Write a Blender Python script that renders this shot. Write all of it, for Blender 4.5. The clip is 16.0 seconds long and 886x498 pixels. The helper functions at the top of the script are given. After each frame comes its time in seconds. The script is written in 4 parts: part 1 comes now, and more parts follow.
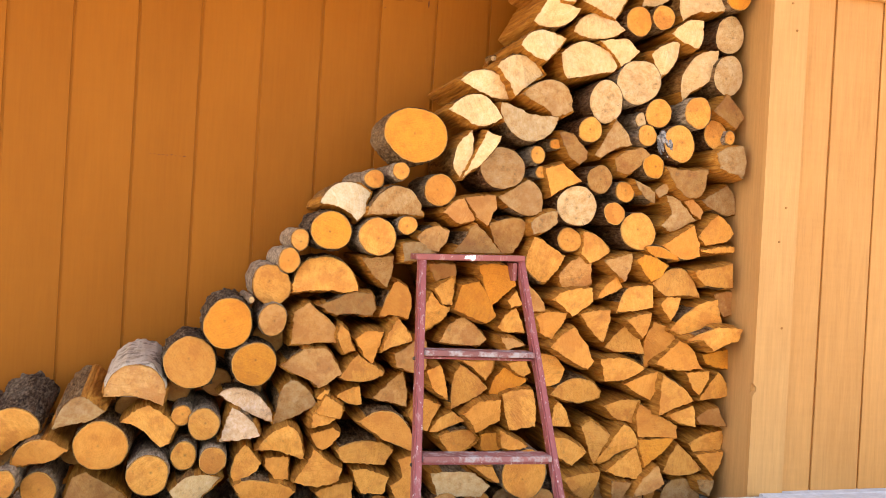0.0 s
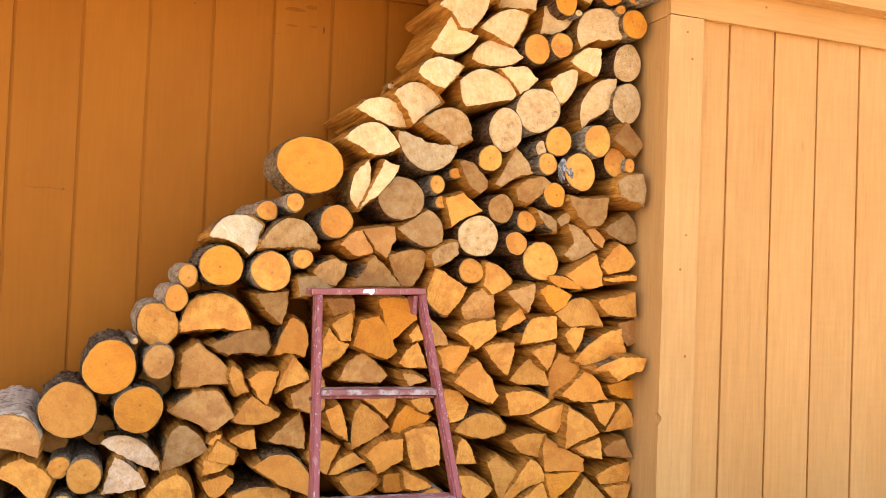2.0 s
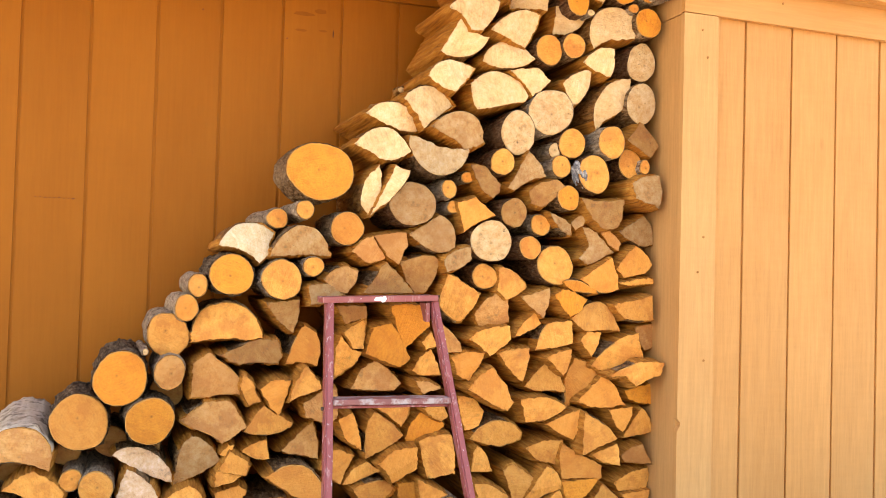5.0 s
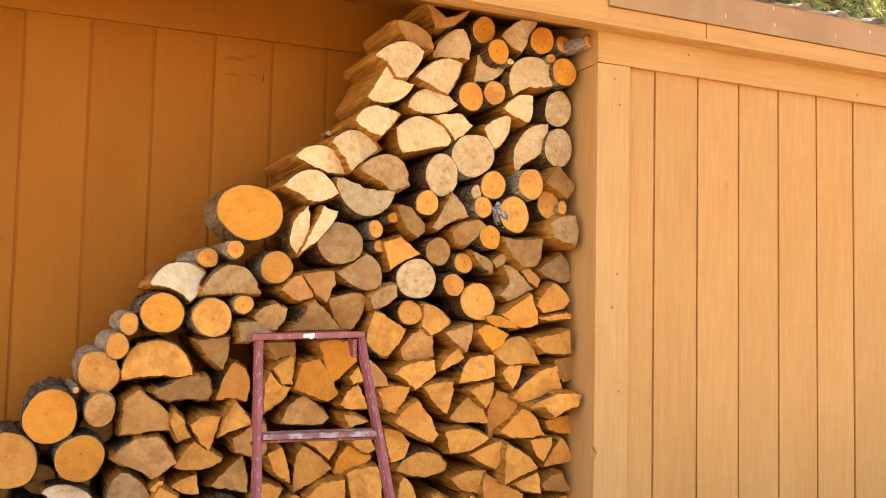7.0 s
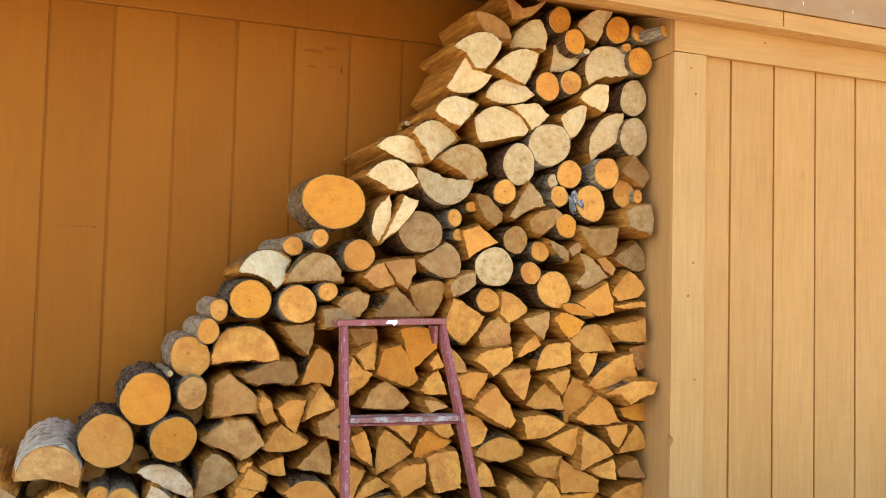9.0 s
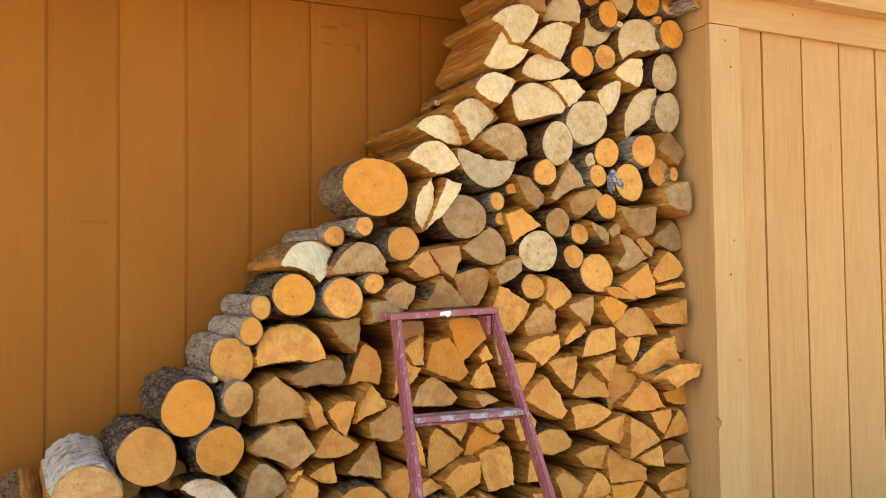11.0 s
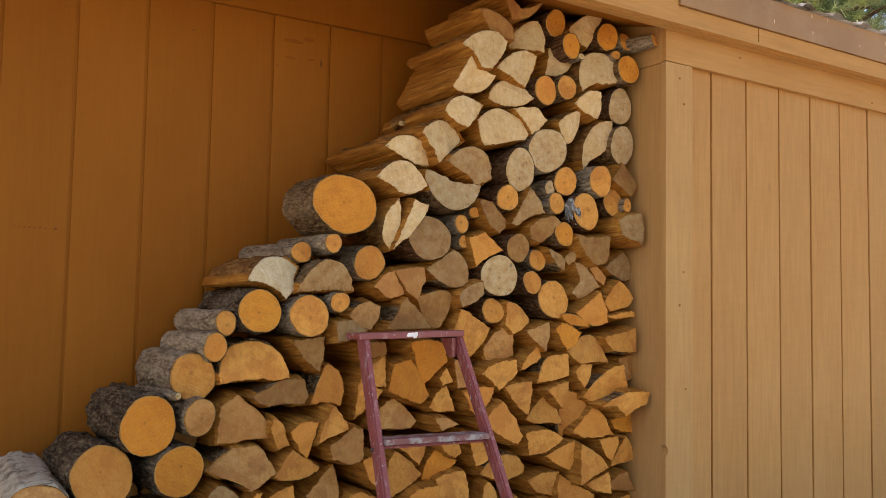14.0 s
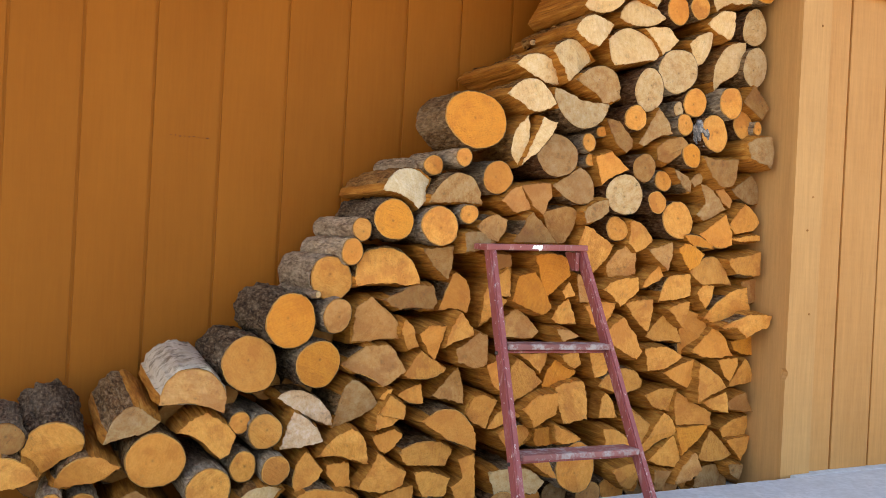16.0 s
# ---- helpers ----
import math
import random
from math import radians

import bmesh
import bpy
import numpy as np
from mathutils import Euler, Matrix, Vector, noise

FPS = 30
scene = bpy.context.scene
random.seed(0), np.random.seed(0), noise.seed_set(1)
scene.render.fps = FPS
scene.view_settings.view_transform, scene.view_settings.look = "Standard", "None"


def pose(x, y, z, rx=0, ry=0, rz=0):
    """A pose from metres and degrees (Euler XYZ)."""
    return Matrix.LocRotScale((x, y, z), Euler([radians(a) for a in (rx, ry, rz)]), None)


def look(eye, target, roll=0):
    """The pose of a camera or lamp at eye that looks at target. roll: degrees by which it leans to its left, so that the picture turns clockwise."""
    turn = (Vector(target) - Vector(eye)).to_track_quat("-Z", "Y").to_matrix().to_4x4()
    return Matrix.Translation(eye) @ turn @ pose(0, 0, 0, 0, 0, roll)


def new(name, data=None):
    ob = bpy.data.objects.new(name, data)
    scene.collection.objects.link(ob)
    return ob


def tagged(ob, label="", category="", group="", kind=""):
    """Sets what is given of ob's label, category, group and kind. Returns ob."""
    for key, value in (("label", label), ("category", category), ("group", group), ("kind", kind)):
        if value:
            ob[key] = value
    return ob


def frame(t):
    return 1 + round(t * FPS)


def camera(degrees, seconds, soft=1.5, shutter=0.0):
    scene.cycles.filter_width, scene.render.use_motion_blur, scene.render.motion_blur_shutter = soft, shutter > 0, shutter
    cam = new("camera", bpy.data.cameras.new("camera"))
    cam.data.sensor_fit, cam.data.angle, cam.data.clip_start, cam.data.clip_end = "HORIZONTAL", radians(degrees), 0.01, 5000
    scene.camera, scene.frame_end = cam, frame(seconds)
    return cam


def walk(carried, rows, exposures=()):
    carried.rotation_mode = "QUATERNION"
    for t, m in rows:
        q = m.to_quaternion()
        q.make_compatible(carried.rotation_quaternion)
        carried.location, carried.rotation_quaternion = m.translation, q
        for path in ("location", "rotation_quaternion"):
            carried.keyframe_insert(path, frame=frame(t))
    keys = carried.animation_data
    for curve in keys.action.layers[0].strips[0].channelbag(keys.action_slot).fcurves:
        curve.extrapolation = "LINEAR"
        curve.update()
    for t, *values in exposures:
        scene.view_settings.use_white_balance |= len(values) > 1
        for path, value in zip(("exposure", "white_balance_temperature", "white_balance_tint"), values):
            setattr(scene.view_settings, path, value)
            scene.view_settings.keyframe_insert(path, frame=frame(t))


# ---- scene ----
cam = camera(50.0, 16.0, soft=0.85)
PATH = [
    (0, (-1.892, -2.899, 0.8), (-1.386, -0.964, 0.794), 3.2),
    (0.5, (-1.9, -2.849, 0.793), (-1.28, -0.948, 0.831), 3.1),
    (1, (-1.858, -2.84, 0.81), (-1.189, -0.956, 0.865), 2.8),
    (1.5, (-1.845, -2.807, 0.805), (-1.147, -0.934, 0.874), 2.5),
    (2, (-1.829, -2.808, 0.814), (-1.145, -0.93, 0.878), 2.2),
    (2.5, (-1.831, -2.797, 0.816), (-1.168, -0.911, 0.878), 2.0),
    (3, (-1.837, -2.78, 0.826), (-1.195, -0.887, 0.881), 1.9),
    (3.2, (-1.839, -2.77, 0.833), (-1.204, -0.874, 0.884), 1.8),
    (5.3, (-1.794, -2.777, 0.844), (-1.14, -0.888, 0.905), 1.4),
    (5.5, (-1.801, -2.762, 0.847), (-1.126, -0.88, 0.911), 1.4),
    (6, (-1.793, -2.814, 0.85), (-1.079, -0.948, 0.934), 1.3),
    (6.5, (-1.812, -2.861, 0.863), (-1.056, -1.012, 0.963), 1.2),
    (7, (-1.825, -2.904, 0.858), (-1.046, -1.067, 0.986), 1.2),
    (7.5, (-1.835, -2.928, 0.87), (-1.054, -1.092, 1.004), 1.2),
    (8, (-1.849, -2.929, 0.868), (-1.086, -1.085, 1.004), 1.2),
    (8.5, (-1.888, -2.921, 0.862), (-1.155, -1.064, 0.988), 1.3),
    (9, (-1.947, -2.906, 0.847), (-1.256, -1.032, 0.952), 1.4),
    (9.2, (-1.985, -2.879, 0.834), (-1.301, -1.002, 0.932), 1.3),
    (11.3, (-2.336, -2.551, 0.849), (-1.402, -0.784, 0.931), -0.7),
    (11.5, (-2.364, -2.561, 0.837), (-1.385, -0.819, 0.922), -0.5),
    (12, (-2.435, -2.452, 0.829), (-1.364, -0.766, 0.929), 0.2),
    (12.5, (-2.443, -2.45, 0.85), (-1.356, -0.776, 0.971), 0.5),
    (13, (-2.461, -2.459, 0.887), (-1.355, -0.798, 1.02), 0.9),
    (13.5, (-2.47, -2.46, 0.877), (-1.371, -0.795, 1.018), 1.0),
    (14, (-2.501, -2.423, 0.824), (-1.424, -0.744, 0.966), 1.0),
    (14.5, (-2.54, -2.428, 0.811), (-1.495, -0.727, 0.933), 1.2),
    (15, (-2.579, -2.448, 0.806), (-1.573, -0.722, 0.907), 1.6),
    (15.5, (-2.593, -2.467, 0.799), (-1.634, -0.714, 0.88), 2.2),
    (16, (-2.574, -2.504, 0.756), (-1.708, -0.701, 0.751), 2.9),
]
walk(cam, [(t, look(eye, target, roll)) for t, eye, target, roll in PATH], [(0, 2.97, 9900, 28), (1.5, 2.97, 9450, 26), (3, 2.97, 9500, 26), (5.5, 3.05, 9300, 24), (7.5, 2.70, 9600, 25), (9, 2.71, 7700, 8), (11.5, 2.62, 7700, 8), (12.5, 2.50, 7700, 9), (13, 2.44, 7900, 11), (13.5, 1.94, 8200, 15), (14, 1.80, 8200, 16), (14.5, 2.15, 8100, 15), (15.5, 2.43, 8000, 14), (16, 2.46, 8300, 17)])

# ---- world, sun, exposure ----
SUN_UP, SUN_TURN = 54.0, -48.0
world = bpy.data.worlds.new("sky")
scene.world = world
world.use_nodes = True
wn = world.node_tree.nodes
sky = wn.new("ShaderNodeTexSky")
sky.sky_type, sky.sun_disc = "NISHITA", False
sky.sun_elevation, sky.sun_rotation = radians(SUN_UP), radians(SUN_TURN)
world.node_tree.links.new(sky.outputs[0], wn["Background"].inputs[0])
wn["Background"].inputs[1].default_value = 0.10
sun = new("sun", bpy.data.lights.new("sun", "SUN"))
sun.data.energy, sun.data.angle, sun.data.color = 3.6, radians(0.5), (1.0, 0.94, 0.84)
su = Vector((math.sin(radians(SUN_TURN)) * math.cos(radians(SUN_UP)), math.cos(radians(SUN_TURN)) * math.cos(radians(SUN_UP)), math.sin(radians(SUN_UP))))
sun.matrix_world = look(su * 20, (0, 0, 0))


# ---- materials ----
class Nodes:
    """A small builder for node materials."""

    def __init__(self, name):
        self.mat = bpy.data.materials.new(name)
        self.mat.use_nodes = True
        self.tree = self.mat.node_tree
        self.bsdf = self.tree.nodes["Principled BSDF"]

    def add(self, kind, **values):
        n = self.tree.nodes.new(kind)
        for k, v in values.items():
            n.inputs[k].default_value = v
        return n

    def link(self, a, b):
        self.tree.links.new(a, b)

    def math(self, op, a, b=0.0, clamp=False):
        n = self.tree.nodes.new("ShaderNodeMath")
        n.operation, n.use_clamp = op, clamp
        for i, v in enumerate((a, b)):
            if isinstance(v, (int, float)):
                n.inputs[i].default_value = v
            else:
                self.link(v, n.inputs[i])
        return n.outputs[0]

    def coords(self, scale=(1, 1, 1), which="Object", shift=None):
        t = self.tree.nodes.new("ShaderNodeTexCoord")
        m = self.tree.nodes.new("ShaderNodeMapping")
        m.inputs["Scale"].default_value = scale
        self.link(t.outputs[which], m.inputs["Vector"])
        if shift is not None:
            self.link(shift, m.inputs["Location"])
        return m.outputs[0]

    def noise(self, vec, scale, detail=4.0, rough=0.6):
        n = self.add("ShaderNodeTexNoise", Scale=scale, Detail=detail, Roughness=rough)
        self.link(vec, n.inputs["Vector"])
        return n.outputs[0]

    def ramp(self, fac, stops):
        r = self.tree.nodes.new("ShaderNodeValToRGB")
        e = r.color_ramp.elements
        while len(e) < len(stops):
            e.new(0.5)
        for el, (p, c) in zip(e, stops):
            el.position, el.color = p, (*c, 1) if len(c) == 3 else c
        self.link(fac, r.inputs[0])
        return r.outputs[0]

    def mix(self, fac, a, b, mode="MIX"):
        n = self.tree.nodes.new("ShaderNodeMix")
        n.data_type, n.blend_type = "RGBA", mode
        for i, v in ((0, fac), (6, a), (7, b)):
            if isinstance(v, (int, float)):
                n.inputs[i].default_value = v
            elif isinstance(v, tuple):
                n.inputs[i].default_value = (*v, 1)
            else:
                self.link(v, n.inputs[i])
        return n.outputs[2]

    def random(self):
        return self.tree.nodes.new("ShaderNodeObjectInfo").outputs["Random"]

    def shift(self):
        c = self.tree.nodes.new("ShaderNodeCombineXYZ")
        r = self.math("MULTIPLY", self.random(), 37.0)
        for i in range(3):
            self.link(r, c.inputs[i])
        return c.outputs[0]

    def done(self, color, rough=0.7, height=None, strength=0.3, distance=0.003, metal=0.0):
        self.link(color, self.bsdf.inputs["Base Color"])
        if isinstance(rough, float):
            self.bsdf.inputs["Roughness"].default_value = rough
        else:
            self.link(rough, self.bsdf.inputs["Roughness"])
        self.bsdf.inputs["Metallic"].default_value = metal
        if height is not None:
            b = self.add("ShaderNodeBump", Strength=strength, Distance=distance)
            self.link(height, b.inputs["Height"])
            self.link(b.outputs[0], self.bsdf.inputs["Normal"])
        return self.mat


def tint(c, f):
    return tuple(min(1.0, v * f) for v in c)


def end_grain(name, base, stain=0.35, grey=(0.19, 0.105, 0.040), checks=0.14, mottle=0.6, vary=0.5):
    """Sawn end of a log: growth rings round the pith, darker heartwood, drying checks, saw marks and stains."""
    n = Nodes(name)
    vec = n.coords()
    moved = n.coords(shift=n.shift())
    sep = n.tree.nodes.new("ShaderNodeSeparateXYZ")
    n.link(vec, sep.inputs[0])
    x, z = sep.outputs[0], sep.outputs[2]
    wob = n.noise(moved, 20, 3)
    plain_r = n.math("SQRT", n.math("ADD", n.math("MULTIPLY", x, x), n.math("MULTIPLY", z, z)))
    r = n.math("ADD", plain_r, n.math("MULTIPLY", wob, 0.014))
    rc = n.tree.nodes.new("ShaderNodeCombineXYZ")
    n.link(n.math("MULTIPLY", r, 1.0), rc.inputs[0])
    n.link(n.math("MULTIPLY", n.random(), 30.0), rc.inputs[1])
    bands = n.noise(rc.outputs[0], 260, 3, 0.7)
    blot = n.noise(moved, 15, 5, 0.68)
    fine = n.noise(moved, 150, 4, 0.7)
    big = n.noise(moved, 8, 2)
    warm = (base[0] * 0.95, base[1] * 0.70, base[2] * 0.45)
    pale = (min(1, base[0] * 1.08), min(1, base[1] * 1.22), min(1, base[2] * 1.7))
    col = n.mix(n.ramp(big, [(0.36, (0, 0, 0)), (0.64, (1, 1, 1))]), pale, tint(base, 0.98))
    core = n.math("MULTIPLY", n.ramp(n.math("ADD", r, n.math("MULTIPLY", n.random(), 0.02)), [(0.030, (1, 1, 1)), (0.062, (0, 0, 0))]), 0.55)
    col = n.mix(core, col, warm)
    col = n.mix(0.5, col, n.ramp(bands, [(0.32, tint(warm, 0.62)), (0.52, base), (0.68, pale)]))
    col = n.mix(n.math("MULTIPLY", n.ramp(blot, [(0.45, (0, 0, 0)), (0.70, (1, 1, 1))]), stain), col, grey)
    col = n.mix(n.ramp(n.noise(moved, 26, 4, 0.7), [(0.56, (0, 0, 0)), (0.72, (mottle, mottle, mottle))]), col, warm)
    # saw marks, turned another way on each log
    turn = n.tree.nodes.new("ShaderNodeVectorRotate")
    turn.rotation_type = "Y_AXIS"
    n.link(vec, turn.inputs["Vector"])
    n.link(n.math("MULTIPLY", n.random(), 6.28), turn.inputs["Angle"])
    saw = n.tree.nodes.new("ShaderNodeMapping")
    saw.inputs["Scale"].default_value = (120, 1, 14)
    n.link(turn.outputs[0], saw.inputs["Vector"])
    streak = n.noise(saw.outputs[0], 1.0, 4, 0.7)
    # low parts of saw marks and grain darkened in colour to deepen crevice shade
    col = n.mix(0.26, col, n.ramp(streak, [(0.34, tint(warm, 0.50)), (0.50, base), (0.66, tint(pale, 1.15))]))
    col = n.mix(0.17, col, n.ramp(fine, [(0.34, tint(warm, 0.42)), (0.50, base), (0.64, tint(pale, 1.2))]))
    mid = n.noise(moved, 38, 5, 0.7)
    col = n.mix(mottle, col, n.ramp(mid, [(0.32, tint(pale, 1.12)), (0.48, base), (0.58, (base[0] * 0.90, base[1] * 0.70, base[2] * 0.52)), (0.70, tint(grey, 0.75))]))
    spot = n.noise(moved, 70, 4, 0.75)
    col = n.mix(n.ramp(spot, [(0.64, (0, 0, 0)), (0.69, (mottle, mottle, mottle))]), col, tint(base, 0.3))
    col = n.mix(n.ramp(plain_r, [(0.0022, (0.75, 0.75, 0.75)), (0.0045, (0, 0, 0))]), col, tint(base, 0.2))
    # drying checks run out from the pith
    ang = n.math("ARCTAN2", z, x)
    cc = n.tree.nodes.new("ShaderNodeCombineXYZ")
    n.link(n.math("SINE", ang), cc.inputs[0])
    n.link(n.math("COSINE", ang), cc.inputs[1])
    n.link(n.math("ADD", n.math("MULTIPLY", n.random(), 50.0), n.math("MULTIPLY", r, 1.5)), cc.inputs[2])
    crack = n.noise(cc.outputs[0], 3.4, 2)
    crack = n.ramp(n.math("ABSOLUTE", n.math("SUBTRACT", crack, 0.5)), [(0.0, (1, 1, 1)), (0.007, (0, 0, 0))])
    crack = n.math("MULTIPLY", crack, n.ramp(blot, [(0.52, (0, 0, 0)), (0.60, (1, 1, 1))]))
    crack = n.math("MULTIPLY", crack, n.ramp(n.random(), [(0.35, (0.08, 0.15, 0.15)), (0.8, (1, 1, 1))]))
    col = n.mix(n.math("MULTIPLY", crack, checks), col, tint(base, 0.16))
    # broad brown patches, and some logs redder than others
    patch = n.noise(n.coords((1, 1, 1), shift=n.shift()), 12, 4, 0.62)
    col = n.mix(n.ramp(patch, [(0.51, (0, 0, 0)), (0.60, (vary, vary, vary))]), col, (base[0] * 0.66, base[1] * 0.46, base[2] * 0.40))
    other = n.math("FRACT", n.math("MULTIPLY", n.random(), 7.31))
    col = n.mix(n.ramp(other, [(0.45, (0, 0, 0)), (1.0, (vary, vary, vary))]), col, (base[0] * 0.86, base[1] * 0.66, base[2] * 0.45))
    val = n.math("ADD", n.math("MULTIPLY", n.random(), 0.36), 0.76)
    col = n.mix(1.0, col, n.ramp(val, [(0.0, (0, 0, 0)), (1.0, (1, 1, 1))]), "MULTIPLY")
    h = n.math("ADD", n.math("MULTIPLY", fine, 0.35), n.math("ADD", n.math("MULTIPLY", streak, 0.5), n.math("SUBTRACT", blot, n.math("MULTIPLY", crack, checks * 0.6))))
    return n.done(col, 0.78, h, 1.0, 0.007)


def bark(name, dark, light, lichen, amount, scale=1.0):
    """Ridged bark along the log, with lighter flakes."""
    n = Nodes(name)
    vec = n.coords((1, 0.28, 1), shift=n.shift())
    plates = n.add("ShaderNodeTexVoronoi", Scale=62.0 * scale)
    plates.feature = "DISTANCE_TO_EDGE"
    warp = n.noise(vec, 30 * scale, 4)
    w = n.tree.nodes.new("ShaderNodeMix")
    w.data_type = "VECTOR"
    w.inputs[0].default_value = 0.03
    n.link(vec, w.inputs[4])
    wc = n.tree.nodes.new("ShaderNodeCombineXYZ")
    n.link(warp, wc.inputs[0]), n.link(n.noise(vec, 44, 3), wc.inputs[2])
    n.link(wc.outputs[0], w.inputs[5])
    n.link(w.outputs[1], plates.inputs["Vector"])
    ridge = n.math("ADD", n.math("MULTIPLY", n.ramp(plates.outputs["Distance"], [(0.0, (0, 0, 0)), (0.16, (1, 1, 1))]), 0.45), n.math("MULTIPLY", n.ramp(n.noise(vec, 48 * scale, 5, 0.7), [(0.42, (0, 0, 0)), (0.58, (1, 1, 1))]), 0.55))
    fine = n.noise(vec, 120, 4)
    col = n.mix(ridge, dark, light)
    col = n.mix(n.math("MULTIPLY", n.ramp(n.noise(vec, 14, 4), [(0.5, (0, 0, 0)), (0.62, (1, 1, 1))]), amount), col, lichen)
    col = n.mix(0.38, col, n.ramp(fine, [(0.36, tint(dark, 0.8)), (0.5, light), (0.64, tint(lichen, 1.25))]))
    n.bsdf.inputs["Specular IOR Level"].default_value = 0.12
    return n.done(col, 0.9, n.math("ADD", ridge, n.math("MULTIPLY", fine, 0.6)), 1.0, 0.011)


def birch_bark():
    n = Nodes("birch_bark")
    vec = n.coords((0.55, 1.0, 0.55), shift=n.shift())
    a = n.noise(vec, 34, 6, 0.72)
    b = n.noise(n.coords(), 18, 4)
    col = n.mix(n.ramp(a, [(0.50, (0, 0, 0)), (0.62, (1, 1, 1))]), (0.56, 0.48, 0.36), (0.15, 0.105, 0.065))
    col = n.mix(n.ramp(b, [(0.5, (0, 0, 0)), (0.7, (0.7, 0.7, 0.7))]), col, (0.36, 0.27, 0.17))
    return n.done(col, 0.75, a, 0.9, 0.007)


def split_wood():
    """The torn long face of a split log: fibres along its length."""
    n = Nodes("split_wood")
    vec = n.coords((1, 0.05, 1), shift=n.shift())
    a = n.noise(vec, 90, 5, 0.7)
    b = n.noise(n.coords(shift=n.shift()), 9, 3)
    col = n.ramp(a, [(0.27, (0.11, 0.036, 0.007)), (0.50, (0.43, 0.165, 0.026)), (0.72, (0.68, 0.34, 0.075))])
    col = n.mix(n.math("MULTIPLY", b, 0.45), col, (0.27, 0.105, 0.022))
    n.bsdf.inputs["Specular IOR Level"].default_value = 0.15
    return n.done(col, 0.8, a, 0.5, 0.003)


def painted(name, base, fade, grain=1.0, along="z", gloss=0.3, knots=0.35, saw=0.06):
    """Stained siding: upright saw grain, faded patches, knots that show through and small scuffs."""
    n = Nodes(name)
    sh = n.shift()
    vec = n.coords((1, 1, 0.06) if along == "z" else (0.05, 1, 1), shift=sh)
    flat = n.coords((1, 1, 0.5), shift=sh)
    a = n.noise(vec, 85, 6, 0.7)
    b = n.noise(flat, 2.2, 4, 0.6)
    c = n.noise(n.coords((0.12, 1, 1), shift=sh), 60, 4)
    col = n.mix(n.ramp(b, [(0.35, (0, 0, 0)), (0.68, (1, 1, 1))]), base, fade)
    col = n.mix(0.32 * grain, col, n.ramp(a, [(0.28, tint(base, 0.45)), (0.72, tint(fade, 1.25))]))
    col = n.mix(saw, col, n.ramp(c, [(0.3, tint(base, 0.6)), (0.7, tint(fade, 1.2))]))
    k = n.add("ShaderNodeTexVoronoi", Scale=2.3)
    n.link(n.coords((1, 1, 0.55), shift=sh), k.inputs["Vector"])
    knot = n.ramp(n.math("ADD", k.outputs["Distance"], n.math("MULTIPLY", a, 0.02)), [(0.015, (knots, knots, knots)), (0.045, (0, 0, 0))])
    col = n.mix(knot, col, tint(base, 0.42))
    s = n.noise(n.coords((1, 1, 0.3), shift=sh), 34, 6, 0.75)
    col = n.mix(n.ramp(s, [(0.70, (0, 0, 0)), (0.74, (0.4, 0.4, 0.4))]), col, tint(base, 0.45))
    val = n.math("ADD", n.math("MULTIPLY", n.random(), 0.14), 0.93, True)
    col = n.mix(1.0, col, n.ramp(val, [(0.0, (0, 0, 0)), (1.0, (1, 1, 1))]), "MULTIPLY")
    n.bsdf.inputs["Specular IOR Level"].default_value = gloss
    return n.done(col, 0.66, n.math("ADD", n.math("MULTIPLY", a, grain), n.math("MULTIPLY", c, 0.3)), 0.22, 0.003)


def plain(name, base, rough=0.6, metal=0.0, scale=30.0, spread=0.35, other=None, at=(0.45, 0.65), bump=0.2):
    n = Nodes(name)
    vec = n.coords(shift=n.shift())
    a = n.noise(vec, scale, 5, 0.65)
    col = n.ramp(n.noise(vec, scale * 0.2, 3), [(0.3, tint(base, 1 - spread)), (0.7, tint(base, 1 + spread))])
    if other:
        col = n.mix(n.ramp(a, [(at[0], (0, 0, 0)), (at[1], (1, 1, 1))]), col, other)
    return n.done(col, rough, a, bump, 0.003, metal)


def worn_paint():
    """Old red paint on a wooden ladder, chalky, worn through in upright streaks."""
    n = Nodes("worn_red_paint")
    long = n.coords((1, 1, 0.16))
    spots = n.noise(n.coords((1, 1, 0.5)), 75, 5, 0.7)
    streak = n.noise(long, 60, 5, 0.7)
    col = n.mix(n.noise(long, 20, 3), (0.215, 0.043, 0.041), (0.36, 0.095, 0.090))
    col = n.mix(n.ramp(streak, [(0.56, (0, 0, 0)), (0.68, (0.7, 0.7, 0.7))]), col, (0.50, 0.30, 0.28))
    col = n.mix(n.ramp(spots, [(0.62, (0, 0, 0)), (0.66, (1, 1, 1))]), col, (0.62, 0.54, 0.51))
    return n.done(col, 0.5, n.math("ADD", spots, streak), 0.3, 0.002)


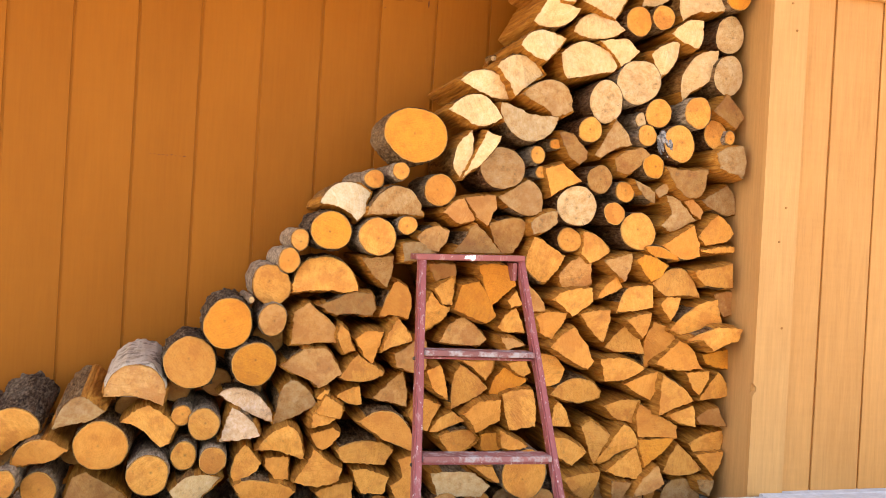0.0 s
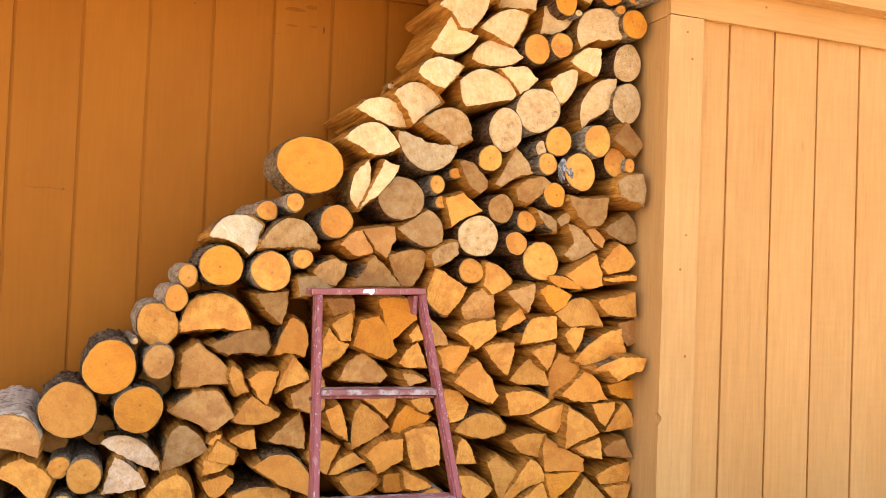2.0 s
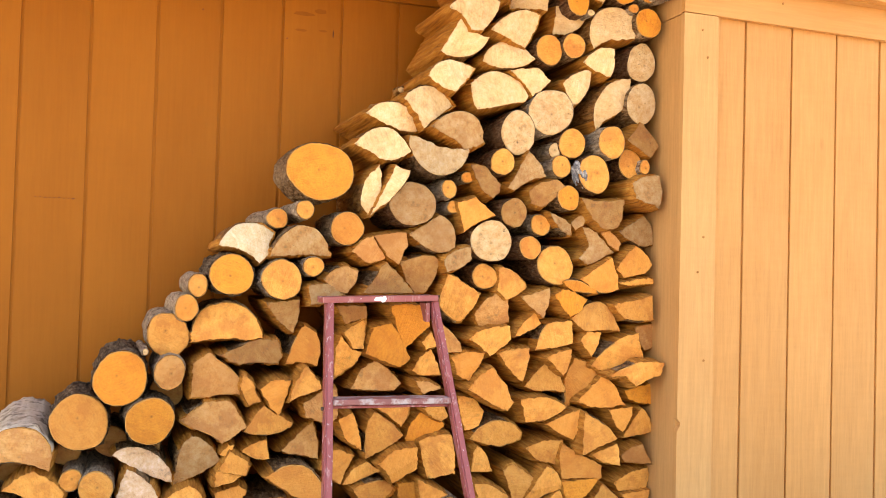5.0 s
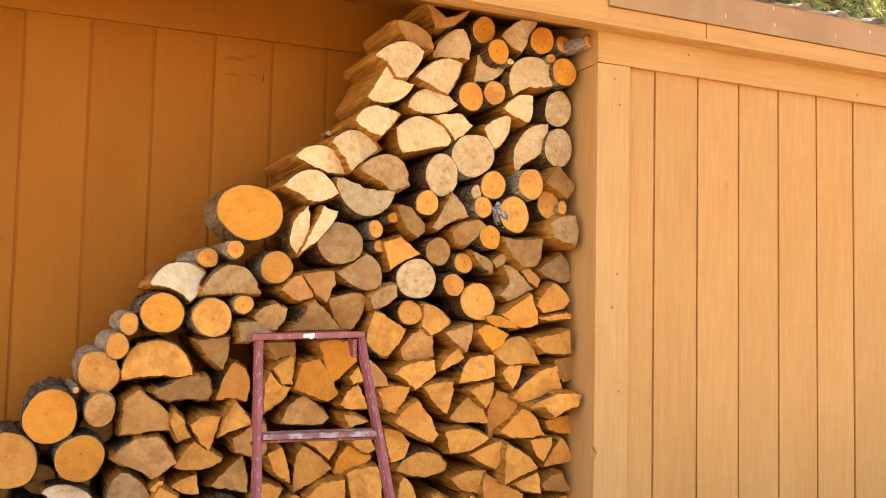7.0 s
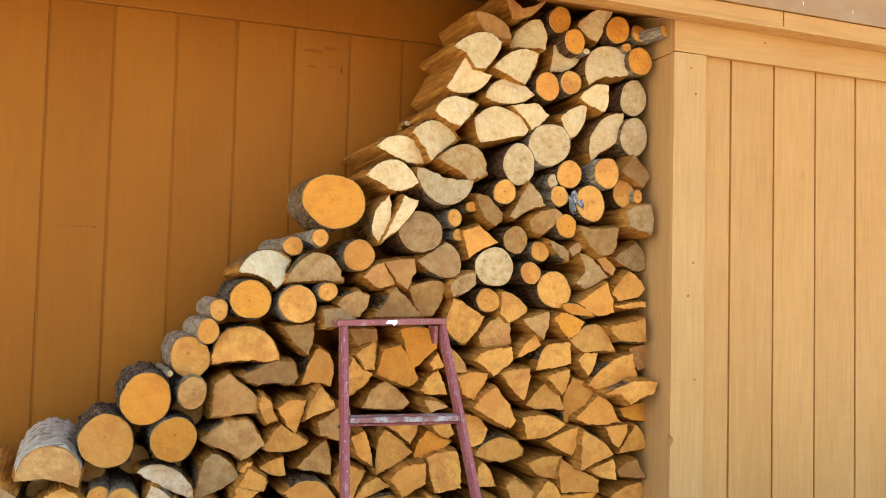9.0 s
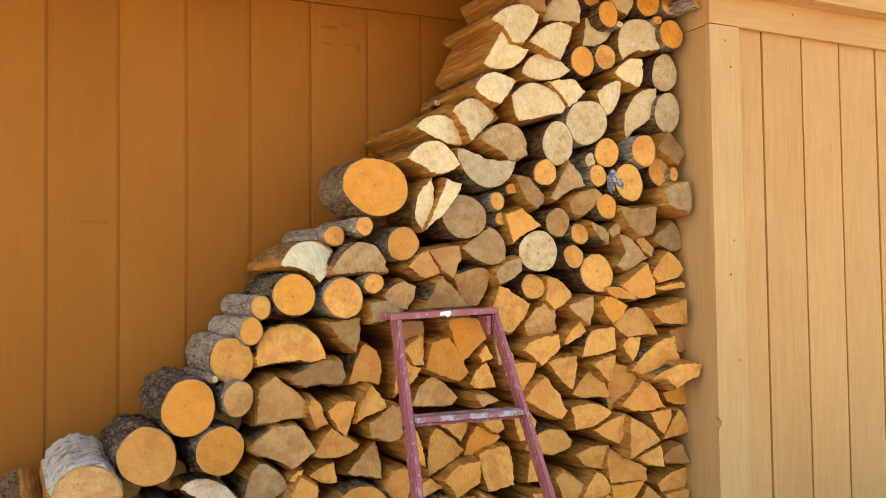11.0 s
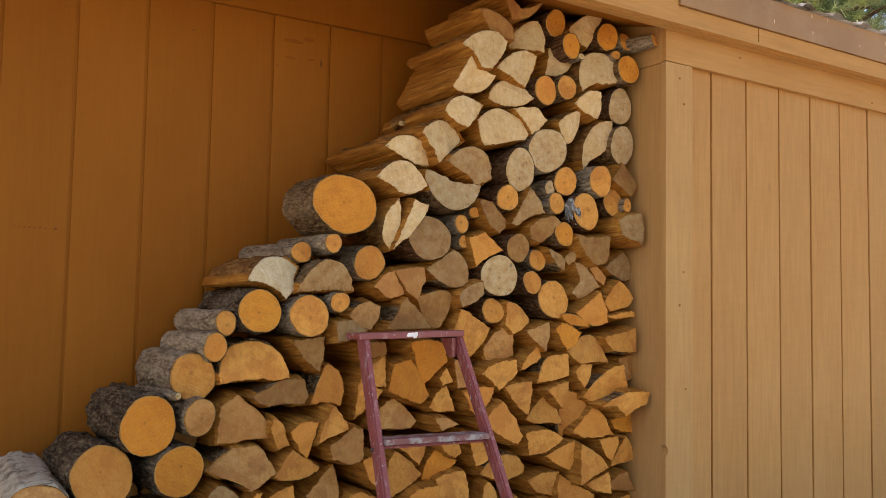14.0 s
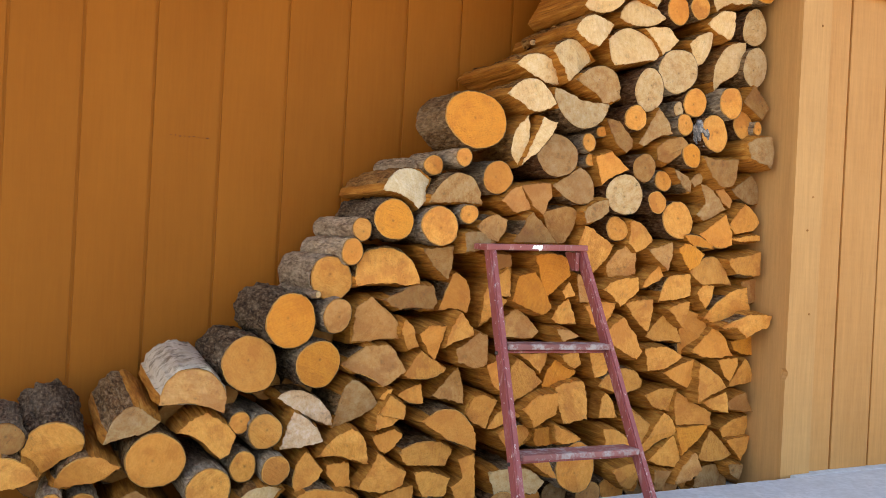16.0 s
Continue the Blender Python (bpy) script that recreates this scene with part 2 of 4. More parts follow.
ENDS = {
    "y": end_grain("end_yellow", (0.77, 0.325, 0.055), 0.20, mottle=0.34),
    "o": end_grain("end_orange", (0.72, 0.265, 0.022), 0.10, mottle=0.22, vary=0.35),
    "p": end_grain("end_pale", (0.77, 0.52, 0.235), 0.22, checks=0.3, mottle=0.38, vary=0.18),
    "w": end_grain("end_white", (0.78, 0.60, 0.33), 0.08, mottle=0.3, vary=0.08),
    "g": end_grain("end_grey", (0.44, 0.25, 0.090), 0.5, checks=0.95, mottle=0.7, vary=0.3),
    "c": end_grain("end_cream", (0.60, 0.400, 0.180), 0.38, checks=0.95, mottle=0.55, vary=0.15),
    "t": end_grain("end_tan", (0.60, 0.290, 0.080), 0.35, mottle=0.5),
    "b": end_grain("end_brown", (0.40, 0.190, 0.046), 0.5, checks=0.8),
    "k": end_grain("end_pink", (0.66, 0.45, 0.26), 0.10, vary=0.12),
}
TONES = {"y": "yellow", "o": "bright orange", "p": "pale cream", "w": "near-white", "g": "weathered grey-brown", "c": "dull cream",
         "t": "tan", "b": "dark brown", "k": "pinkish cream"}
BARKS = {
    "brown": bark("bark_brown", (0.055, 0.027, 0.012), (0.29, 0.160, 0.070), (0.45, 0.32, 0.19), 0.5, 1.0),
    "dark": bark("bark_dark", (0.016, 0.010, 0.007), (0.150, 0.095, 0.055), (0.38, 0.30, 0.205), 0.45, 0.9),
    "birch": birch_bark(),
    "grey": bark("bark_grey", (0.13, 0.090, 0.060), (0.43, 0.315, 0.205), (0.62, 0.50, 0.36), 0.6, 0.7),
    "red": bark("bark_red", (0.045, 0.019, 0.009), (0.200, 0.090, 0.038), (0.34, 0.21, 0.12), 0.35, 0.9),
    "cinnamon": bark("bark_cinnamon", (0.085, 0.034, 0.011), (0.34, 0.155, 0.045), (0.46, 0.26, 0.095), 0.5, 0.35),
}
SPLIT = split_wood()
PAINT = painted("siding_stain", (0.525, 0.238, 0.067), (0.58, 0.292, 0.096), 0.8)
TRIM = painted("trim_stain", (0.52, 0.262, 0.087), (0.57, 0.315, 0.118), 0.85, knots=0.6)
TRIM_FLAT = painted("level_trim_stain", (0.53, 0.242, 0.066), (0.58, 0.290, 0.091), 0.75, "x")
BRUISE = painted("bruised_stain", (0.27, 0.083, 0.012), (0.30, 0.095, 0.014), 0.4, gloss=0.1)
# more orange-brown stain for the recess, darkened further to carry its shade
RECESS_SHADED = painted("shaded_recess_stain", (0.322, 0.1010, 0.0115), (0.370, 0.124, 0.0155), 0.42, gloss=0.12, knots=0.25, saw=0.03)
FASCIA_METAL = plain("weathered_fascia", (0.36, 0.175, 0.060), 0.5, 0.0, 9, 0.2, (0.40, 0.23, 0.11), (0.5, 0.8))
ROOF = plain("roof_steel", (0.52, 0.48, 0.43), 0.28, 0.8, 20, 0.3, (0.16, 0.09, 0.05), (0.52, 0.7))
LADDER_RED = worn_paint()
TREAD = plain("worn_tread", (0.25, 0.085, 0.078), 0.6, 0.0, 26, 0.25, (0.36, 0.31, 0.30), (0.47, 0.60))
IRON = plain("dull_iron", (0.10, 0.075, 0.06), 0.5, 0.7)
NAIL = plain("rusty_nail", (0.34, 0.155, 0.055), 0.95, 0.0)
NAIL.node_tree.nodes["Principled BSDF"].inputs["Specular IOR Level"].default_value = 0.05
SCUFF = plain("scuffed_stain", (0.15, 0.040, 0.008), 0.8)
CAMBIUM = plain("cambium", (0.50, 0.235, 0.055), 0.8, 0.0, 60, 0.25, (0.36, 0.15, 0.035), (0.50, 0.64))
CHIP = plain("bare_chip", (0.62, 0.46, 0.30), 0.6)
PITCH = plain("dried_pitch", (0.12, 0.125, 0.13), 0.8, 0.0, 70, 0.4, (0.40, 0.40, 0.39), (0.46, 0.62), 0.9)
WHITE = plain("white_paint_splash", (0.75, 0.72, 0.70), 0.5)
CONCRETE = plain("concrete", (0.51, 0.565, 0.585), 0.85, 0.0, 45, 0.12, (0.40, 0.45, 0.465), (0.42, 0.7), 0.35)
# unseen ground beyond the slab, its tone set for the light it bounces
UNSEEN_GROUND = plain("unseen_bounce_ground", (0.185, 0.15, 0.11), 0.95, 0.0, 12, 0.3, (0.25, 0.205, 0.145), (0.5, 0.7), 0.5)
TREE_BARK = bark("tree_bark", (0.03, 0.02, 0.014), (0.15, 0.09, 0.055), (0.2, 0.16, 0.1), 0.3, 0.2)
NEEDLES = [plain("needles_" + c, b, 0.55, 0.0, 3, 0.35) for c, b in (("deep", (0.12, 0.17, 0.065)), ("fresh", (0.30, 0.35, 0.14)))]


# ---- mesh helpers ----
def mesh_of(bm, name, mats, smooth=False):
    me = bpy.data.meshes.new(name)
    bmesh.ops.recalc_face_normals(bm, faces=bm.faces[:])
    bm.to_mesh(me)
    bm.free()
    for m in mats if isinstance(mats, (list, tuple)) else [mats]:
        me.materials.append(m)
    if smooth:
        me.shade_smooth()
    return me


def part(name, bm, material, parent, label="", smooth=False):
    ob = new(name, mesh_of(bm, name, material, smooth))
    ob.parent = parent
    return tagged(ob, label)


def block(x0, x1, y0, y1, z0, z1, edge=0.002, slope=0.0, bm=None):
    """A bevelled board; slope: how much its long ends fall for each metre of x."""
    bm = bm or bmesh.new()
    made = bmesh.ops.create_cube(bm, size=1)["verts"]
    for v in made:
        v.co = Vector(((x0 + x1) / 2 + v.co.x * (x1 - x0), (y0 + y1) / 2 + v.co.y * (y1 - y0), (z0 + z1) / 2 + v.co.z * (z1 - z0)))
    if edge:
        edges = list({e for v in made for e in v.link_edges})
        bmesh.ops.bevel(bm, geom=edges, offset=edge, segments=2, affect="EDGES", profile=0.7)
    if slope:
        for v in bm.verts:
            v.co.z += slope * v.co.x
    return bm


def slab_z(x):
    """Top of the concrete slab, almost level along the shed."""
    return 0.003 + 0.016 * max(-6.0, min(6.0, x))


def ground_z(x):
    """The sunk floor of the recess falls gently towards the low end of the pile."""
    return 0.045 * max(-2.6, min(0.6, x)) - 0.08


# ---- structure ----
SLOPE = -0.012                  # the eaves fall a little along the shed
PILE_BACK, FRONT = 0.61, 0.02   # siding planes of the recess and of the shed front

bm = bmesh.new()
xs = [-300, -60, -12, -6, -5, -4, -3, -2] + [-1.5 + 0.02 * i for i in range(75)] + [0.0, 0.03, 0.05, 0.25, 0.5, 1, 2, 4, 12, 60, 300]
ys = [-300, -60, -15, -6, -3, -1.5, -0.6, -0.12, -0.034, -0.026, -0.016, 0.7, 3, 12, 60, 300]
grid = []
for y in ys:
    row = []
    for x in xs:
        sunk = -0.02 < y < 1 and x < 0.04
        z = ground_z(x) if sunk else slab_z(x)
        yy = y
        if -0.05 < y < -0.01:
            # worn, chipped arris of the slab
            chip = max(0.0, noise.noise(Vector((x * 23, 3.1, 0)))) + 0.5 * max(0.0, noise.noise(Vector((x * 61, 7.7, 0))))
            yy -= 0.010 * chip
            z -= (0.007 * chip + 0.002) if y == -0.026 else 0.0
        row.append(bm.verts.new((x, yy, z)))
    grid.append(row)
for j in range(len(ys) - 1):
    for i in range(len(xs) - 1):
        bm.faces.new((grid[j][i], grid[j][i + 1], grid[j + 1][i + 1], grid[j + 1][i]))
for f in bm.faces:
    c = f.calc_center_median()
    f.material_index = 0 if c.y > -1.5 and -12 < c.x < 12 and c.y < 3 else 1
ground = new("ground", mesh_of(bm, "ground", [CONCRETE, UNSEEN_GROUND]))
tagged(ground, "grey speckled concrete slab under the shed and woodpile", "ground", kind="structure")


def siding(name, label, x_first, step, x0, x1, y, z0, z1, mat, deep=0.010):
    """A plywood-like backing with one upright plank for each groove spacing."""
    wall = new(name, mesh_of(block(x0, x1, y + deep, y + 0.06, z0, z1, 0), name, mat))
    tagged(wall, label, "wall", kind="structure")
    k0 = math.floor((x0 - x_first) / step)
    for k in range(k0, math.ceil((x1 - x_first) / step) + 1):
        a, b = max(x0, x_first + k * step + 0.0045), min(x1, x_first + (k + 1) * step - 0.0045)
        if b - a < 0.02:
            continue
        w = b - a
        board = part("plank", block(-w / 2, w / 2, 0, deep + 0.001, z0, z1, 0.0025), mat, wall)
        board.location = ((a + b) / 2, y + 0.0005 * ((k * 7) % 5), 0)
    return wall


back_wall = siding("wall_back", "orange-brown stained vertical plank siding behind the woodpile", -1.2655, 0.2135, -5.0, 0.0, PILE_BACK, -0.20, 2.2, RECESS_SHADED, 0.0065)
siding("wall_front", "orange-tan stained vertical plank siding of the shed", 0.262, 0.197, 0.14, 3.2, FRONT, -0.03, 1.96, PAINT)

side = new("wall_side", mesh_of(block(0.004, 0.05, 0.022, PILE_BACK, -0.12, 1.762, 0.002), "wall_side", TRIM))
tagged(side, "stained board lining the end of the wood recess", "wall", kind="structure")
top = part("upper_board", block(0.002, 0.05, 0.022, PILE_BACK, 1.764, 2.07, 0.002), TRIM, side)
far = new("wall_end", mesh_of(block(3.2, 3.25, 0.0, 2.3, -0.03, 2.5, 0), "wall_end", PAINT))
tagged(far, "plain stained end wall of the shed", "wall", kind="structure")
rear = new("wall_rear", mesh_of(block(-5.0, 3.25, 2.3, 2.35, -0.2, 2.6, 0), "wall_rear", PAINT))
tagged(rear, "plain stained rear wall of the shed", "wall", kind="structure")

# scratches and dark bruises on the recess wall
rng = random.Random(2)
for i in range(9):
    x = -2.06 + i * 0.0145
    w = rng.uniform(0.002, 0.005) if i < 8 else 0.006
    bm = bmesh.new()
    bmesh.ops.create_icosphere(bm, subdivisions=1, radius=1, matrix=Matrix.Translation((x, PILE_BACK, 1.068 + rng.uniform(-0.002, 0.002))) @ Matrix.Diagonal((w, 0.0012, rng.uniform(0.0012, 0.003), 1)))
    part("scuff", bm, SCUFF, back_wall)
for x, z, w, h in ((-1.083, 1.712, 0.003, 0.016), (-1.545, 1.75, 0.004, 0.003), (-1.25, 1.68, 0.003, 0.003)):
    bm = bmesh.new()
    bmesh.ops.create_icosphere(bm, subdivisions=1, radius=1, matrix=Matrix.Translation((x, PILE_BACK, z)) @ Matrix.Diagonal((w, 0.0012, h, 1)))
    part("scuff", bm, SCUFF, back_wall)

for x, z, w, h in ((-1.19, 1.775, 0.055, 0.010), (-1.13, 1.79, 0.030, 0.012), (-1.20, 1.715, 0.030, 0.007), (-1.12, 1.72, 0.02, 0.006)):
    bm = bmesh.new()
    bmesh.ops.create_icosphere(bm, subdivisions=3, radius=1)
    for v in bm.verts:
        k = 1 + 0.35 * noise.noise(v.co * 2.3 + Vector((x * 9, 0, z * 7)))
        v.co = Vector((x + v.co.x * w * k, PILE_BACK + 0.0008 + v.co.y * 0.0012, z + v.co.z * h * k))
    part("bruise", bm, BRUISE, back_wall, "faint dark bruise in the stain")

# corner post with a chipped arris
bm = bmesh.new()
outline = [(0, -0.06), (0.138, -0.06), (0.138, 1.763), (0, 1.763), (0, 0.386), (0.006, 0.379), (0.013, 0.372), (0.011, 0.358), (0.004, 0.350), (0, 0.340)]
front = [bm.verts.new((x, 0, z)) for x, z in outline]
back = [bm.verts.new((x, 0.021, z)) for x, z in outline]
bm.faces.new(front), bm.faces.new(back[::-1])
for i in range(len(outline)):
    j = (i + 1) % len(outline)
    bm.faces.new((front[i], back[i], back[j], front[j]))
post = new("trim", mesh_of(bm, "trim", TRIM))
tagged(post, "stained corner board with a chipped edge", "trim", kind="structure")
head = new("trim", mesh_of(block(0.0, 3.25, -0.001, 0.019, 1.7665, 1.92, 0.002, SLOPE), "trim", TRIM_FLAT))
tagged(head, "stained header board above the shed siding", "trim", kind="structure")
backhead = new("trim", mesh_of(block(-5.0, 0.0, PILE_BACK - 0.022, PILE_BACK - 0.001, 1.853, 2.1, 0.002), "trim", RECESS_SHADED))
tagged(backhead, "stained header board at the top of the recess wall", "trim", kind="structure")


def nail_head(x, y, z, parent, r=0.0045):
    bm = bmesh.new()
    bmesh.ops.create_cone(bm, cap_ends=True, segments=10, radius1=r, radius2=r * 0.8, depth=0.003, matrix=Matrix.Translation((x, y, z)) @ Matrix.Rotation(radians(90), 4, "X"))
    part("nail", bm, NAIL, parent)


for x, z in ((0.094, 1.617), (0.072, 1.710), (0.09, 1.0), (0.07, 0.88), (0.1, 0.58)):
    nail_head(x, -0.001, z, post)
for x, z in ((0.40, 1.86), (1.25, 1.80)):
    nail_head(x, -0.002, z - 0.02, head)

# eaves: fascia boards, steel drip edge, soffit and ribbed roof
fascia = new("fascia", mesh_of(block(-5.0, 0.0, -0.062, -0.036, 1.884, 2.085, 0.002, SLOPE), "fascia", TRIM_FLAT))
tagged(fascia, "stained fascia board along the eaves", "fascia", kind="structure")
part("board", block(0.001, 0.432, -0.060, -0.036, 1.884, 1.953, 0.002, SLOPE), TRIM_FLAT, fascia)
part("board", block(0.436, 3.4, -0.062, -0.036, 1.885, 1.953, 0.002, SLOPE), TRIM_FLAT, fascia)
part("drip_edge", block(0.001, 3.4, -0.071, -0.040, 1.955, 2.075, 0.002, SLOPE), FASCIA_METAL, fascia, "weathered brown metal drip edge with paint chips")
part("ledger", block(-5.0, 3.25, -0.0355, -0.0015, 1.880, 1.94, 0.001, SLOPE), TRIM_FLAT, fascia)
part("moulding", block(-5.0, 3.4, -0.068, -0.0625, 1.884, 1.897, 0.0015, SLOPE), TRIM_FLAT, fascia)
rng = random.Random(5)
for i in range(11):
    x, z = rng.uniform(0.5, 1.7), rng.uniform(1.975, 2.065)
    bm = bmesh.new()
    bmesh.ops.create_icosphere(bm, subdivisions=1, radius=1)
    bmesh.ops.transform(bm, matrix=Matrix.Translation((x, -0.071, z + SLOPE * x)) @ Matrix.Diagonal((rng.uniform(0.002, 0.005), 0.001, rng.uniform(0.003, 0.010), 1)), verts=bm.verts[:])
    part("paint_chip", bm, CHIP, fascia)

bm = bmesh.new()
vs = [bm.verts.new((x, y, z + SLOPE * x)) for x, y, z in ((-5, -0.001, 1.890), (0.0, -0.001, 1.890), (0.0, 0.6, 2.04), (-5, 0.6, 2.04), (-5, -0.001, 1.904), (0.0, -0.001, 1.904), (0.0, 0.6, 2.054), (-5, 0.6, 2.054))]
for f in ((0, 1, 2, 3), (4, 7, 6, 5), (0, 4, 5, 1), (1, 5, 6, 2), (2, 6, 7, 3), (3, 7, 4, 0)):
    bm.faces.new([vs[i] for i in f])
soffit = new("ceiling", mesh_of(bm, "ceiling", RECESS_SHADED))
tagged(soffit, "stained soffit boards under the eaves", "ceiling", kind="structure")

bm = bmesh.new()
cols, period = [], 0.19
x = -5.1
while x < 3.5:
    for dx, h in ((0, 0), (0.06, 0), (0.085, 0.019), (0.115, 0.019), (0.14, 0)):
        cols.append((x + dx, h))
    x += period
for y, lift in ((-0.092, 0.0), (2.45, 0.51)):
    for x, h in cols:
        bm.verts.new((x, y, 2.078 + lift + h + SLOPE * x))
bm.verts.ensure_lookup_table()
m = len(cols)
for i in range(m - 1):
    bm.faces.new((bm.verts[i], bm.verts[i + 1], bm.verts[m + i + 1], bm.verts[m + i]))
bmesh.ops.solidify(bm, geom=bm.faces[:], thickness=0.002)
roof = new("roof", mesh_of(bm, "roof", ROOF))
tagged(roof, "ribbed steel roof sheet with rusty edge", "roof", kind="structure")


# ---- the woodpile ----
def smooth_profile(corners):
    """Corners of a split piece in metres, counter-clockwise; blunt ones are rounded as the old outside of the trunk."""
    pts = [Vector(c) for c in corners]
    n = len(pts)
    sharp, arc = [], []
    for i in range(n):
        a, b = pts[i] - pts[i - 1], pts[(i + 1) % n] - pts[i]
        turn = math.degrees(math.atan2(a.x * b.y - a.y * b.x, a.dot(b)))
        sharp.append(abs(turn) > 44)
        arc.append(6 < turn <= 44)
    line = [(pts[i], sharp[i], arc[i] and (arc[(i + 1) % n] or not sharp[(i + 1) % n]) or (arc[(i + 1) % n] and arc[i])) for i in range(n)]
    for _ in range(2):
        nxt = []
        for i, (p, s, barky) in enumerate(line):
            q, s2, b2 = line[(i + 1) % len(line)]
            nxt.append((p if s else p.lerp(q, 0.25), s, barky))
            if not s2:
                nxt.append((p.lerp(q, 0.75), False, barky))
        line = nxt
    out = []
    for i, (p, s, barky) in enumerate(line):
        q = line[(i + 1) % len(line)][0]
        steps = max(1, round((q - p).length / 0.006))
        out += [(p.lerp(q, k / steps), barky) for k in range(steps)]
    return out


def ring_profile(rx, rz, rnd):
    n = max(18, round(6.3 * max(rx, rz) / 0.009))
    ph = [rnd.uniform(0, 6.3) for _ in range(3)]
    out = []
    for i in range(n):
        a = 2 * math.pi * i / n
        k = 1 + 0.025 * math.sin(2 * a + ph[0]) + 0.018 * math.sin(3 * a + ph[1]) + 0.012 * math.sin(5 * a + ph[2])
        out.append((Vector((rx * k * math.cos(a), rz * k * math.sin(a))), True))
    return out


made_logs = [0]


def fire_log(x, y, z, profile, pith, tone, bark_kind, label, rough_bark, length=None, rise=None):
    """One log along y: a barked or split body, and the sawn end that faces the front."""
    made_logs[0] += 1
    rnd = random.Random(made_logs[0] * 13 + 7)
    long = length or (rnd.uniform(0.34, 0.39) if z > 1.2 and x < -0.3 else rnd.uniform(0.34, 0.39) if x < -1.15 else rnd.uniform(0.28, 0.34))
    n = len(profile)
    loc = Vector((rnd.uniform(-9, 9), rnd.uniform(-9, 9), 0))
    bm = bmesh.new()
    if 0.12 < y < 0.2:
        # uneven stacking: some ends stand proud, some are set back
        deeper = rnd.uniform(-0.022, 0.022)
        k = 1 + deeper / (y + 2.75)
        x, y, z = -2.1 + (x + 2.1) * k, y + deeper, 0.83 + (z - 0.83) * k

    def outward():
        found = []
        for i in range(n):
            d = profile[(i + 1) % n][0] - profile[i - 1][0]
            d = Vector((d.y, -d.x))
            found.append(d.normalized() if d.length else Vector((0, 1)))
        return found

    # torn, fibrous split edges; softer waves along the bark
    normals = outward()
    profile = [(p + nrm * ((0.0036 if not barky else 0.0012) * noise.noise(Vector((p.x * 55, p.y * 55, loc.x)))
                           + (0.0034 if not barky else 0.0008) * noise.noise(Vector((p.x * 150, p.y * 150, loc.y)))), barky)
               for (p, barky), nrm in zip(profile, normals)]
    normals = outward()
    rows = 12
    lean_x, lean_z = rnd.uniform(-0.03, 0.03), rnd.uniform(-0.02, 0.02) if rise is None else rise
    if tone == "p" and z > 1.3 and x < -0.55:
        lean_x -= 0.02
        rough_bark = 0.010
    skew = rnd.uniform(-0.14, 0.14), rnd.uniform(-0.14, 0.14)
    crease = rnd.uniform(0, 6.3)
    crease = Vector((math.cos(crease), math.sin(crease)))
    fold = rnd.choice((0, 0, 0.25, 0.4)) if tone != "o" else 0
    at = rnd.uniform(-0.02, 0.02)

    def face_y(p):
        """How far back the sawn end lies at p: tilted, gently uneven, on some logs cut from two sides."""
        return (skew[0] * p.x + skew[1] * p.y + fold * max(0.0, p.dot(crease) - at)
                + 0.0035 * noise.noise(Vector((p.x * 22, p.y * 22, loc.y))) + 0.0014 * noise.noise(Vector((p.x * 75, p.y * 75, loc.x))))

    rings = []
    for j in range(rows + 1):
        t = j / rows
        ring = []
        for i, (p, barky) in enumerate(profile):
            q = p * (1 - 0.05 * t * rnd.random() * 0.3)
            amp = rough_bark if barky else 0.003
            bump = (noise.noise(Vector((p.x * 45, t * 9, p.y * 45)) + Vector((loc.x, loc.y, 3))) + 0.5 * noise.noise(Vector((p.x * 120, t * 24, p.y * 120)) + loc)) * amp + (0.002 if barky else 0.009) * min(1.0, j / 2) if j else 0
            q = q + normals[i] * bump
            yy = t * long + (face_y(p) if j == 0 else 0)
            ring.append(bm.verts.new((q.x + lean_x * t * long, yy, q.y + lean_z * t * long)))
        rings.append(ring)
    for j in range(rows):
        for i in range(n):
            k = (i + 1) % n
            f = bm.faces.new((rings[j][i], rings[j + 1][i], rings[j + 1][k], rings[j][k]))
            f.material_index = 0 if profile[i][1] else 1
            f.smooth = profile[i][1]
    f = bm.faces.new(rings[-1][::-1])
    f.material_index = 1
    bmesh.ops.recalc_face_normals(bm, faces=bm.faces[:])
    old = "cinnamon" if tone == "p" and bark_kind == "brown" else bark_kind
    log = new("firewood_log")
    for piece, keep, mat in (("bark", 0, BARKS[old]), ("split_face", 1, SPLIT)):
        half = bm.copy()
        bmesh.ops.delete(half, geom=[f for f in half.faces if f.material_index != keep], context="FACES")
        if not half.faces:
            half.free()
            continue
        for f in half.faces:
            f.material_index = 0
        me = bpy.data.meshes.new(piece)
        half.to_mesh(me)
        half.free()
        me.materials.append(mat)
        ob = new(piece, me)
        ob.parent = log
    bm.free()
    log.location = (x, y, z)
    tagged(log, label, "firewood", "logs of the woodpile")
    # sawn end
    bm = bmesh.new()
    rims = []
    for inset, lift in ((0.0, -0.0005), (1.0, 0.0022)):
        rim = []
        for i, (p, barky) in enumerate(profile):
            d = (0.0013 + 0.0011 * noise.noise(Vector((p.x * 40, p.y * 40, loc.y + 4))) if barky else 0.0004) + inset * (0.0030 if barky else 0.0012) + 0.0012 * noise.noise(Vector((p.x * 130, p.y * 130, loc.x)))
            q = p - normals[i] * d
            rim.append(bm.verts.new((q.x - pith[0], face_y(p) - lift, q.y - pith[1])))
        rims.append(rim)
    for i in range(n):
        k = (i + 1) % n
        f = bm.faces.new((rims[0][i], rims[0][k], rims[1][k], rims[1][i]))
        f.material_index = 1 if profile[i][1] and tone in "yot" else 0
